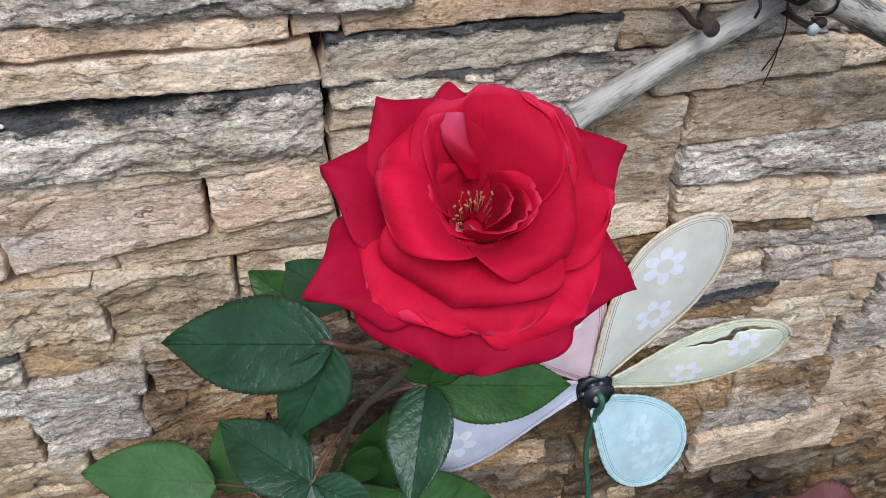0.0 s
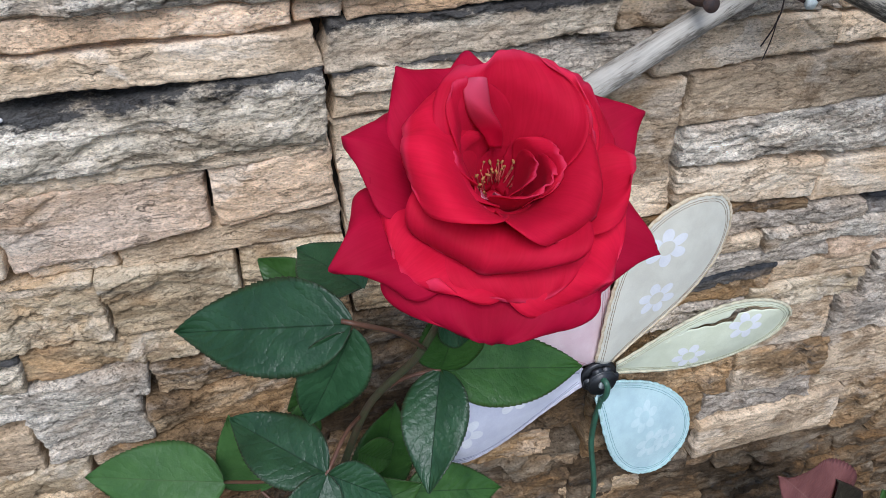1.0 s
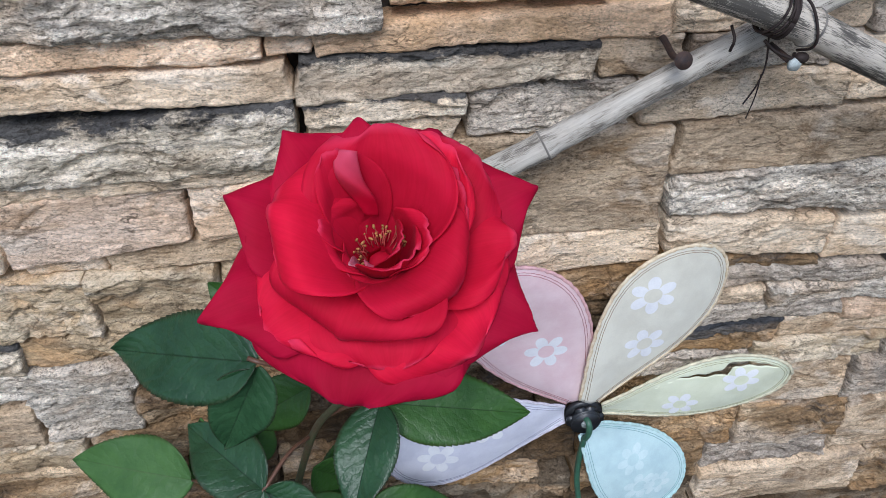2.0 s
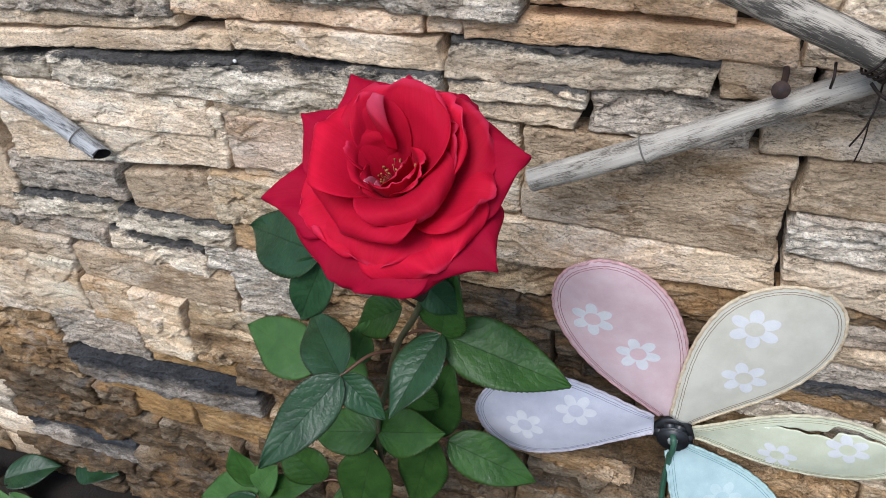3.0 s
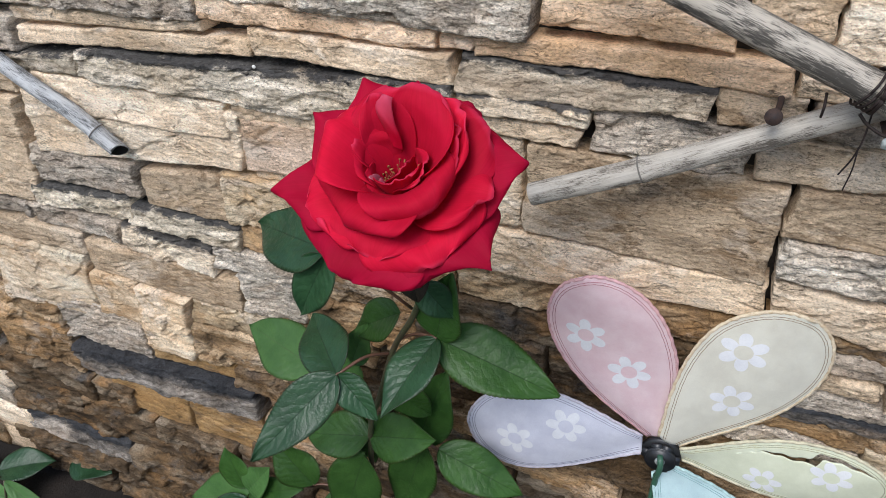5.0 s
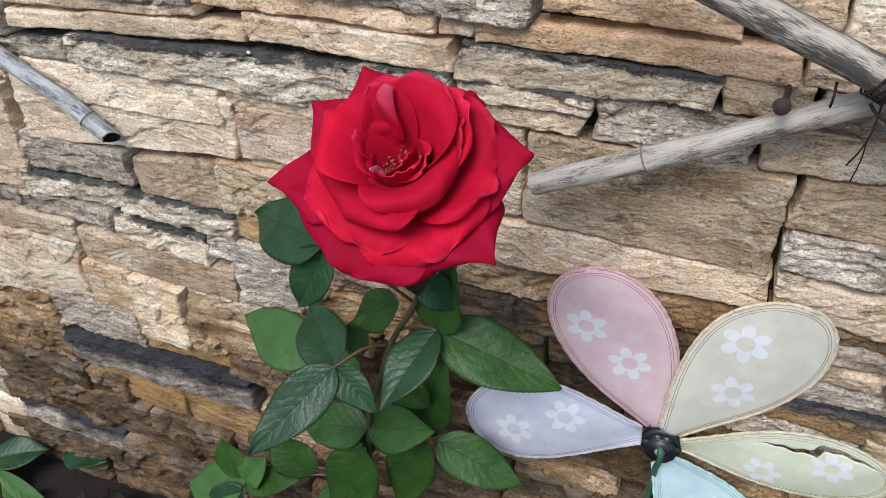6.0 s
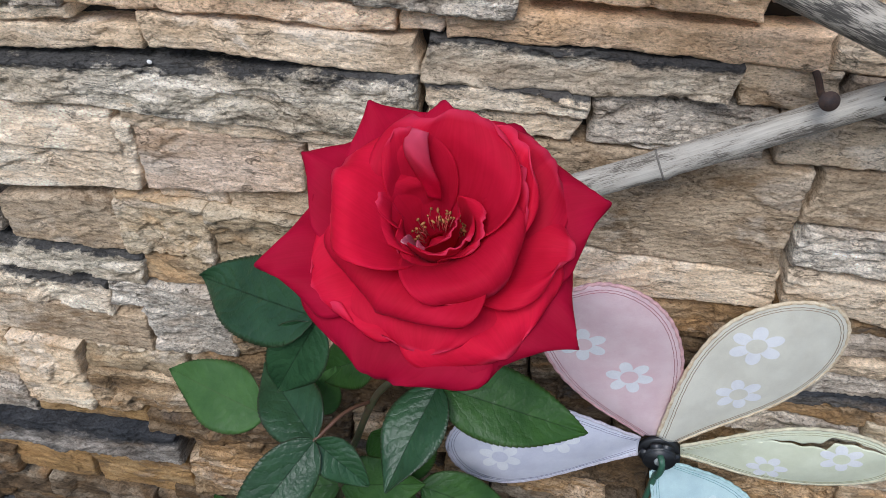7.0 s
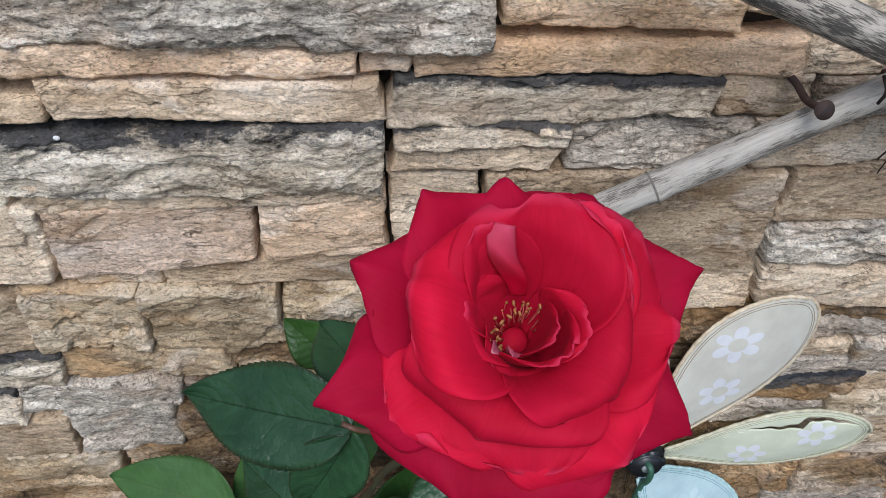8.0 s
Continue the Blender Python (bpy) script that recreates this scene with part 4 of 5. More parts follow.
put((-0.057, -0.09, 0.448), (-0.045, -0.085, 0.488), 0.6, LT, up=(0.0, -0.95, 0.2))
put(N3, (-0.108, -0.09, 0.346), 0.62, MD, up=(0, -0.62, 0.78))
put(N3, (0.0189, -0.1024, 0.4037), 0.62, MD, up=(0.05, -0.72, 0.7), fold=0.1)
put((-0.045, -0.1, 0.357), (-0.067, -0.11, 0.258), 0.55, MD, up=(0, -0.9, 0.4), fold=0.15)
put((-0.009, -0.07, 0.357), (0.0107, -0.0596, 0.4359), 0.6, MD, up=(0, -0.95, 0.3), fold=0.1)
put((0.013, -0.08, 0.366), (0.086, -0.075, 0.335), 0.55, MD, "dark green leaflet with fine teeth", up=(0, -0.66, 0.75), fold=0.12)
put((0.003, -0.085, 0.374), (-0.019, -0.09, 0.280), 0.5, MD, up=(0, -0.85, 0.5), fold=0.15)
put((-0.115, -0.08, 0.262), (-0.153, -0.08, 0.310), 0.75, MD, up=(0, -0.8, 0.6))
put((-0.016, -0.09, 0.510), (-0.058, -0.08, 0.473), 0.6, MD, up=(0, -0.7, 0.7))
put((-0.02, -0.095, 0.44), (0.004, -0.075, 0.398), 0.6, MD, up=(0, -0.8, 0.6))
put((-0.085, -0.05, 0.366), (-0.095, -0.05, 0.446), 0.55, LT, up=(0, -0.95, 0.3))
put((-0.08, -0.06, 0.36), (-0.06, -0.055, 0.29), 0.6, MD, up=(0, -0.9, 0.4))
put((-0.06, -0.085, 0.35), (-0.075, -0.075, 0.30), 0.7, LT, up=(0, -0.7, 0.7))
put((-0.09, -0.08, 0.265), (-0.075, -0.1, 0.2), 0.55, MD, up=(0, -0.85, 0.5))
put((-0.05, -0.07, 0.24), (-0.03, -0.09, 0.16), 0.55, MD, up=(0, -0.85, 0.5))
put((0.016, -0.132, 0.575), (0.036, -0.125, 0.548), 0.7, DK, up=(0.2, -0.8, 0.5))
put((-0.206, -0.07, 0.192), (-0.286, -0.07, 0.150), 0.62, LT, "young pale green leaflet", up=(0, -0.7, 0.7))
put((-0.206, -0.075, 0.192), (-0.250, -0.09, 0.115), 0.6, DK, up=(0, -0.8, 0.6))
put((-0.205, -0.07, 0.20), (-0.172, -0.07, 0.250), 0.62, LT, up=(0, -0.8, 0.6))
put((-0.205, -0.07, 0.195), (-0.135, -0.07, 0.235), 0.42, MD, up=(0, -0.7, 0.7))
put((-0.21, -0.068, 0.20), (-0.228, -0.065, 0.252), 0.7, MD, up=(0, -0.8, 0.6))
put((-0.16, -0.08, 0.185), (-0.18, -0.1, 0.12), 0.6, LT, up=(0, -0.8, 0.6))
put((-0.12, -0.08, 0.18), (-0.11, -0.1, 0.11), 0.6, MD, up=(0, -0.8, 0.6))

put((0.016, -0.146, 0.600), (0.023, -0.152, 0.577), 0.8, LEAF_DRY, "withered dark curled leaflet", up=(0.3, -0.9, 0.3), fold=0.6, droop=0.3)

# the bloom: axis leans towards the open side
rose = tagged(new("bloom"), "")
rose.parent = bush
rose["label"] = "large open velvety red rose with pointed outer petals"
AXIS = Vector((0.04, -0.54, 0.84)).normalized()
E1 = (Vector((1, 0, 0)) - AXIS * AXIS.x).normalized()
E2 = AXIS.cross(E1)
turn = Matrix((E1, E2, AXIS)).transposed().to_4x4()
rose.matrix_basis = Matrix.Translation(Vector((0.0343, -0.171, 0.6575)) - BUSH) @ turn @ Matrix.Scale(0.91, 4)


def petal(azimuth, reach, height, width, rise, end, cup=0.3, point=0.0, roll=0.0, start=30.0, h0=0.0, side=0.0, mat=None, seed=0, ruffle=1.0, curl=0.5, r0=0.005):
    """One petal. Its middle line leaves the receptacle at start degrees from the axis and ends at (reach, height) from it,
    heading end degrees from the axis, so that an end over 90 folds the rim back. rise: how far up it bellies first.
    cup wraps the sides towards the axis, point draws the rim out to a tip, roll turns the side edges back, curl the lip."""
    rng = np.random.RandomState(seed + 100)
    rows, cols = 34, 35
    v = np.linspace(0, 1, rows)
    u = np.linspace(-1, 1, cols)
    far = math.hypot(reach - r0, height - h0) + 0.003
    p0 = np.array((r0, h0))
    p3 = np.array((reach, height))
    p1 = p0 + np.array((math.sin(radians(start)), math.cos(radians(start)))) * far * rise
    p2 = p3 - np.array((math.sin(radians(end)), math.cos(radians(end)))) * far * 0.34
    vv = v[:, None]
    line = (1 - vv) ** 3 * p0 + 3 * (1 - vv) ** 2 * vv * p1 + 3 * (1 - vv) * vv**2 * p2 + vv**3 * p3
    d = np.gradient(line, axis=0)
    d /= np.linalg.norm(d, axis=1)[:, None]
    length = np.linalg.norm(np.diff(line, axis=0), axis=1).sum()
    U, V = np.meshgrid(u, v)
    body = np.clip(V / 0.66, 0, 1)
    w = width / 2 * (0.2 + 0.8 * np.sin(body * np.pi / 2) ** 0.9)
    k = np.clip((V - 0.66) / 0.34, 0, 1)
    w = w * np.sqrt(np.clip(1 - k**2.4 * (0.80 + 0.12 * min(point, 1)), 0.01, 1))
    s = U * w
    q = s / (width / 2)
    # shorter towards the sides, so that the rim is an arc or a point
    notch = 0.05 * (fbm(U * 2.3 + 20 + seed * 1.7, U * 0 + seed, seed + 9, 3) - 0.5) * length * V**5
    back = notch + (0.06 + 0.13 * point) * length * np.abs(U) ** (1.8 - 0.45 * min(point, 1)) * V**3
    phase = rng.uniform(0, 6, 4)
    wave = ruffle * (0.05 * np.sin(U * 3.6 + phase[0]) + 0.03 * np.sin(U * 7.5 + phase[1]) + 0.012 * np.sin(U * 14 + phase[2])) * width / 2 * V**3
    dent = 0.045 * width * (fbm(U * 1.4 + 50 + seed, V * 1.6 + seed, seed + 5, 2) - 0.5) * np.sin(V * np.pi / 2)
    lift = cup * width / 2 * q**2 * (1 - 0.3 * V) - roll * width / 2 * np.clip(np.abs(q) - 0.3, 0, 1) ** 1.6 * V**1.5 * 1.6
    lip = curl * 0.16 * width * np.clip((V + 0.12 * np.abs(U) - 0.80) / 0.25, 0, 1) ** 2 * (0.4 + 1.2 * fbm(U * 1.6 + 70 + seed, U * 0, seed + 11, 2))
    out = lift + wave + dent - lip
    R = line[:, 0:1] - d[:, 1:2] * out - d[:, 0:1] * back
    Hh = line[:, 1:2] + d[:, 0:1] * out - d[:, 1:2] * back
    s = s + side * width * V**1.5
    # one side of the rim hangs lower than the other
    Hh = Hh + rng.uniform(-0.24, 0.24) * s * V
    a = math.radians(azimuth)
    # a petal that stands steeply wraps round the axis
    wrap = np.clip(1.15 - np.arctan2(reach, max(height - h0, 1e-3)) / 1.25, 0, 1)
    ang = s / np.maximum(R, 0.013)
    xr = np.maximum(R, 0.002) * np.cos(ang) * wrap + R * (1 - wrap)
    xt = np.maximum(R, 0.013) * np.sin(ang) * wrap + s * (1 - wrap)
    X = xr * math.cos(a) - xt * math.sin(a)
    Y = xr * math.sin(a) + xt * math.cos(a)
    return sheet("petal", np.stack([X, Y, Hh], -1), np.stack([(U + 1) / 2, V], -1), mat or ROSE, rose, "", 0.0005)


# pointed outer petals, azimuth from the wall's right, counter-clockwise seen from the open side
petal(158, 0.0640, 0.033, 0.050, 0.42, 84, 0.06, 1.0, 0.35, 50, mat=ROSE_OUT, seed=3)
petal(197, 0.0740, 0.022, 0.050, 0.40, 96, 0.05, 1.25, 0.50, 58, -0.002, mat=ROSE_OUT, seed=2)
petal(252, 0.0610, 0.012, 0.084, 0.46, 104, 0.10, 0.30, 0.18, 58, -0.002, mat=ROSE_OUT, seed=1, curl=0.3)
petal(292, 0.0600, 0.016, 0.064, 0.45, 96, 0.08, 0.5, 0.25, 58, -0.002, mat=ROSE_OUT, seed=8)
petal(329, 0.0690, 0.018, 0.054, 0.42, 98, 0.06, 1.0, 0.35, 55, -0.001, mat=ROSE_OUT, seed=7)
petal(17, 0.0660, 0.034, 0.054, 0.42, 74, 0.06, 0.95, 0.30, 48, 0.0, mat=ROSE_OUT, seed=6)
petal(60, 0.0510, 0.037, 0.060, 0.42, 60, 0.10, 0.3, 0.20, 44, 0.001, mat=ROSE_OUT, seed=5)
petal(96, 0.0500, 0.040, 0.050, 0.42, 60, 0.10, 0.8, 0.25, 44, 0.000, mat=ROSE_OUT, seed=9)
petal(127, 0.0560, 0.041, 0.058, 0.42, 62, 0.10, 0.9, 0.25, 44, 0.001, mat=ROSE_OUT, seed=4)
# broad middle petals
petal(211, 0.0545, 0.024, 0.064, 0.46, 88, 0.12, 0.75, 0.25, 48, 0.001, seed=11, ruffle=1.2)
petal(308, 0.0550, 0.025, 0.072, 0.46, 94, 0.12, 0.45, 0.28, 48, 0.001, seed=12, ruffle=1.2)
petal(270, 0.0480, 0.023, 0.064, 0.46, 100, 0.14, 0.25, 0.22, 44, 0.002, seed=18, ruffle=1.2)
petal(358, 0.0510, 0.036, 0.058, 0.44, 70, 0.14, 0.55, 0.22, 42, 0.002, seed=13, ruffle=1.2)
petal(42, 0.0480, 0.042, 0.066, 0.44, 50, 0.18, 0.15, 0.15, 38, 0.003, seed=14, ruffle=1.2)
# inner petals: the left and front ones stand up and fold their rims out
petal(163, 0.0430, 0.050, 0.074, 0.50, 96, 0.20, 0.05, 0.14, 20, 0.005, seed=26, ruffle=0.8, curl=0.8)
petal(88, 0.0330, 0.058, 0.078, 0.46, 30, 0.20, 0.0, 0.04, 20, 0.005, seed=24, ruffle=0.9)
petal(52, 0.0400, 0.050, 0.060, 0.46, 40, 0.22, 0.1, 0.08, 26, 0.005, seed=23, ruffle=1.2)
petal(246, 0.0420, 0.030, 0.072, 0.58, 130, 0.22, 0.05, 0.10, 16, 0.006, side=-0.04, seed=21, ruffle=0.7, curl=0.8)
petal(316, 0.0370, 0.042, 0.060, 0.54, 112, 0.24, 0.1, 0.12, 18, 0.006, seed=22, ruffle=0.8, curl=0.8)
# the heart: an open cup round the stamens, with a pale folded rim behind it
petal(28, 0.0300, 0.049, 0.044, 0.48, 10, 0.30, 0.15, 0.0, 28, 0.007, seed=35, ruffle=0.8, curl=0.9)
petal(170, 0.0195, 0.045, 0.036, 0.50, 2, 0.32, 0.1, 0.05, 30, 0.008, seed=37, ruffle=0.9, curl=1.0)
petal(120, 0.0300, 0.056, 0.030, 0.46, 20, 0.30, 0.0, 0.05, 24, 0.008, seed=43, ruffle=0.8, curl=0.6)
t = np.linspace(0, 1, 26)[:, None]
u = np.linspace(-1, 1, 15)[None, :]
half = 0.0045 * (0.35 + 0.75 * np.sin(np.pi * (0.12 + 0.72 * t)) ** 1.2) * (1 + 0.16 * np.sin(9 * t + 1.3 * np.sign(u)))
mid_x = -0.0035 - 0.0075 * np.sin(1.9 * t) + 0.0012 * np.sin(7 * t)
mid_y = 0.0100 + 0.0170 * t
mid_z = 0.0350 + 0.0215 * np.sin(1.5 * t)
roll = 0.55 * half * u * u + 0.0006 * np.sin(11 * t + 2.2 * u)
fold = np.stack([mid_x + half * u, mid_y - 0.15 * half * u + 0.45 * roll, mid_z - roll + 0.0006 * np.sin(6 * t)], -1)
sheet("petal", fold, np.stack([(u + 1) / 2 + 0 * t, 0.62 + 0.36 * t * np.ones_like(u)], -1), ROSE_PALE, rose, "pale pink folded inner petal", 0.0005)
petal(300, 0.0120, 0.0450, 0.036, 0.48, -10, 0.42, 0.2, 0.0, 30, 0.010, seed=34, curl=0.5)
petal(352, 0.0150, 0.0430, 0.034, 0.48, 4, 0.36, 0.2, 0.0, 30, 0.009, seed=44, curl=0.6)
petal(248, 0.0170, 0.036, 0.034, 0.46, 24, 0.40, 0.1, 0.0, 34, 0.009, seed=42, curl=0.8)
petal(330, 0.0060, 0.0430, 0.024, 0.42, -6, 0.5, 0.3, 0.0, 14, 0.010, seed=41)
petal(212, 0.0150, 0.033, 0.006, 0.40, 40, 0.3, 0.5, 0.0, 20, 0.018, mat=PETALOID, seed=38, r0=0.009)
petal(238, 0.0120, 0.034, 0.006, 0.40, 50, 0.3, 0.5, 0.0, 20, 0.018, mat=PETALOID, seed=39, r0=0.008)
rng = random.Random(5)
for k in range(64):
    a, lean, r = rng.uniform(0.3, 4.1), rng.uniform(0.25, 0.8), rng.uniform(0.005, 0.009)
    base = Vector((r * math.cos(a), r * math.sin(a), 0.014))
    top = base + Vector((math.sin(lean) * math.cos(a), math.sin(lean) * math.sin(a), math.cos(lean))) * rng.uniform(0.005, 0.010)
    tube("stamen", smooth_path([base, base.lerp(top, 0.5) + Vector((rng.uniform(-1, 1), rng.uniform(-1, 1), 1)) * 0.0012, top], 3), 0.00025, FILAMENT, rose, sides=5)
    bm = bmesh.new()
    bmesh.ops.create_uvsphere(bm, u_segments=7, v_segments=5, radius=0.00075, matrix=Matrix.Translation(top) @ pose(0, 0, 0, rng.uniform(0, 90), 0, rng.uniform(0, 360)) @ Matrix.Diagonal((0.8, 0.8, 1.6, 1)))
    part("anther", bm, STAMEN, rose)
# receptacle and sepals
bm = bmesh.new()
bmesh.ops.create_uvsphere(bm, u_segments=20, v_segments=12, radius=0.0058, matrix=pose(0, 0, -0.011) @ Matrix.Diagonal((1, 1, 1.25, 1)))
part("receptacle", bm, STEM, rose)
bm = bmesh.new()
bmesh.ops.create_uvsphere(bm, u_segments=16, v_segments=10, radius=0.0062, matrix=pose(0, 0, 0.005) @ Matrix.Diagonal((1, 1, 0.7, 1)))
part("petal_base", bm, ROSE, rose)
for k in range(5):
    a = math.radians(72 * k + 20)
    b = (0.005 * math.cos(a), 0.005 * math.sin(a), -0.004)
    t = (0.030 * math.cos(a), 0.030 * math.sin(a), -0.022)
    leaf(rose, b, t, 0.34, LEAF_DARK, up=(0, 0, 1), fold=0.1, droop=0.2, seed=60 + k, name="sepal")

# ---- the cloth pinwheel flower on its stake ----
HUB = Vector((0.185, -0.030, 0.3735))
spinner = tagged(new("pinwheel"), "faded pastel cloth pinwheel flower with daisy prints on a green stake", "pinwheel")
spinner.location = (HUB.x, HUB.y, 0.0)
SPIN = Vector(spinner.location)


def blade_half(v):
    """Half width of a tear-shaped blade, 1 at its widest."""
    return np.where(v < 0.66, 0.23 + 0.77 * np.sin(np.clip(v / 0.66, 0, 1) * np.pi / 2) ** 1.05, np.sqrt(np.clip(1 - ((v - 0.66) / 0.34) ** 2, 0, 1)))


def blade(name, root, tip, width, pitch, cloth, trims, daisies, label, torn=False, seed=0, belly=0.05):
    """A cloth blade from root to tip, turned by pitch about its own length, with edging, a seam and printed daisies."""
    r, t = Vector(root), Vector(tip)
    y = (t - r).normalized()
    z = Vector((0, -1, 0))
    z = (z - y * z.dot(y)).normalized()
    x = y.cross(z)
    m = Matrix.Translation(r - SPIN) @ Matrix((x, y, z)).transposed().to_4x4() @ pose(0, 0, 0, 0, pitch, 0)
    length = (t - r).length
    rows, cols = 70, 45
    rng = np.random.RandomState(seed)

    def surface(u, v):
        u, v = np.asarray(u, float), np.asarray(v, float)
        h = blade_half(v) * width / 2
        px = u * h
        pz = belly * width * (np.sin(np.pi * v) * (1 - u * u)) + 0.018 * width * np.sin(v * 7 + u * 2.2 + seed) + 0.05 * length * v * v
        return np.stack([px, v * length, pz], -1)

    vv = 1 - (1 - np.linspace(0, 1, rows)) ** 1.35
    U, V = np.meshgrid(np.linspace(-1, 1, cols), vv)
    keep = np.ones((rows - 1, cols - 1), bool)
    if torn:
        # a ragged split along the upper side: the columns part on either side of it
        cut = 12
        lip = -0.60 - 0.05 * np.sin(V * 19) - 0.10 * np.clip((V - 0.66) * 30, 0, 1) + 0.02 * np.sin(V * 71)
        gap = 0.085 * np.sqrt(np.clip((V - 0.40) / 0.5, 0, 1) * np.clip((0.93 - V) / 0.2, 0, 1)) * (V > 0.40) * (V < 0.93) + 0.09 * np.exp(-(((V - 0.665) / 0.018) ** 2))
        k = np.arange(cols)[None, :]
        U = np.where(k <= cut, -1 + (lip - gap + 1) * k / cut, lip + gap + (1 - lip - gap) * (k - cut - 1) / (cols - cut - 2))
        keep[:, cut] = gap[:-1, 0] < 1e-4
    grid = surface(U, V)
    idx = np.arange(rows * cols).reshape(rows, cols)
    quads = np.stack([idx[:-1, :-1], idx[:-1, 1:], idx[1:, 1:], idx[1:, :-1]], -1)
    mesh = bpy.data.meshes.new(name)
    mesh.from_pydata(grid.reshape(-1, 3).tolist(), [], quads[keep].tolist())
    ob = link_mesh(name, mesh, cloth, spinner, label)
    ob.matrix_basis = m
    s = ob.modifiers.new("thickness", "SOLIDIFY")
    s.thickness, s.offset = 0.0008, 0

    def rim_line(inset, lift, ripple=0.0):
        """A line along the blade's outline, set in by inset."""
        a = np.linspace(0, math.pi / 2, 60)
        v = np.concatenate([np.sin(a), np.sin(a)[::-1][1:]])
        out = np.stack([np.concatenate([-blade_half(v[:60]), blade_half(v[60:])]) * width / 2, v * length], -1)
        way = np.gradient(out, axis=0)
        way /= np.linalg.norm(way, axis=1)[:, None] + 1e-9
        wavy = inset + ripple * np.sin(np.arange(len(v)) * 2.1 + seed)
        out = out + np.stack([way[:, 1], -way[:, 0]], -1) * wavy[:, None]
        v = np.clip(out[:, 1] / length, 0.0, 0.999)
        line = surface(np.clip(out[:, 0] / (blade_half(v) * width / 2), -1, 1), v)
        line[:, 2] += lift
        return line

    edge = rim_line(0.0004, 0.0, 0.0003)
    fray = lambda a, s: 0.45 * (noise.noise((s * 1300, a * 2, seed)))  # noqa: E731
    tube("edging", [tuple(p) for p in edge], 0.0013, trims[0], ob, "frayed stitched edging", 7, fray)
    for inset in (0.0038, 0.0056):
        seam = rim_line(inset, 0.0005, 0.00012)
        tube("stitching", [tuple(p) for p in seam], 0.00022, trims[1], ob, "thin line of stitching", 5)
    for cu_, cv_, size, spin in daisies:
        centre = surface(cu_, cv_)
        bm = bmesh.new()
        rings = []
        for j in range(96):
            b = 2 * math.pi * j / 96
            lobe = abs(math.cos(3 * (b - radians(spin)))) ** 0.7
            ring = []
            for f in (0.0, 0.34, 0.67, 1.0):
                q = size * (0.37 + f * (0.015 + 0.61 * lobe))
                px, py = centre[0] + q * math.cos(b), min(centre[1] + q * math.sin(b), 0.985 * length)
                ring.append(bm.verts.new(tuple(surface(px / (float(blade_half(np.array(py / length))) * width / 2), py / length) + np.array((0, 0, 0.0007)))))
            rings.append(ring)
        for j in range(96):
            p, q = rings[j], rings[(j + 1) % 96]
            for k in range(3):
                bm.faces.new((p[k], p[k + 1], q[k + 1], q[k]))
        part("daisy", bm, PRINT_AQUA if cloth is AQUA else PRINT, ob, "faint printed daisy" if cloth is AQUA else "white printed daisy")
    return ob


blade("blade", (0.1805, -0.020, 0.3875), (0.103, -0.026, 0.534), 0.088, 0, PINK, EDGE["pink"], [(-0.37, 0.69, 0.0165, 10), (0.06, 0.44, 0.0165, 25)], "faded pink cloth blade", seed=1)
blade("blade", (0.1885, -0.024, 0.3885), (0.2575, -0.012, 0.531), 0.087, 8, CREAM, EDGE["cream"], [(-0.39, 0.69, 0.0175, 0), (0.18, 0.42, 0.0165, 15)], "faded cream cloth blade with tan edging", seed=2)
blade("blade", (0.1995, -0.025, 0.3795), (0.341, -0.030, 0.413), 0.069, 5, LIME, EDGE["lime"], [(-0.22, 0.73, 0.0150, 5), (0.36, 0.41, 0.0140, 30)], "torn yellow-green cloth blade", torn=True, seed=3)
blade("blade", (0.1885, -0.029, 0.3635), (0.272, -0.024, 0.252), 0.080, -18, AQUA, EDGE["aqua"], [(0.2, 0.68, 0.0165, 5), (-0.15, 0.45, 0.0155, 30), (-0.1, 0.78, 0.014, 10)], "pale aqua cloth blade", seed=4)
blade("blade", (0.1690, -0.026, 0.3805), (0.026, -0.036, 0.366), 0.090, 0, LILAC, EDGE["lilac"], [(-0.22, 0.72, 0.0165, 10), (0.32, 0.42, 0.0165, 25)], "pale lavender cloth blade", seed=5)

hub_at = HUB - SPIN
bm = bmesh.new()
to_front = Matrix.Translation(hub_at) @ pose(0, 0, 0, 90, 0, 0)
bmesh.ops.create_cone(bm, cap_ends=True, segments=36, radius1=0.0125, radius2=0.0125, depth=0.006, matrix=to_front)
bmesh.ops.bevel(bm, geom=[e for e in bm.edges if len(e.link_faces) == 2 and e.calc_face_angle(0) > 1], offset=0.0012, segments=3, affect="EDGES")
hub = part("hub", bm, BLACK_PLASTIC, spinner, "black round plastic hub")
for k, (dx, dz) in enumerate(((-0.35, 0.9), (0.3, 0.95), (0.98, 0.12), (0.25, -0.9), (-0.97, 0.15))):
    d = Vector((dx, 0, dz)).normalized()
    bm = bmesh.new()
    m = Matrix.Translation(hub_at + d * 0.0105 + Vector((0, 0.001, 0))) @ pose(0, 0, 0, 0, -math.degrees(math.atan2(dz, dx)), 0)
    bmesh.ops.create_cube(bm, size=1, matrix=m @ Matrix.Diagonal((0.009, 0.0035, 0.0085, 1)))
    bmesh.ops.bevel(bm, geom=bm.edges[:], offset=0.0008, segments=2, affect="EDGES")
    part("socket", bm, BLACK_PLASTIC, spinner, "black blade socket")
bm = bmesh.new()
bmesh.ops.create_cone(bm, cap_ends=True, segments=30, radius1=0.0165, radius2=0.0150, depth=0.003, matrix=Matrix.Translation(hub_at + Vector((0, 0.0062, 0))) @ pose(0, 0, 0, 90, 0, 0))
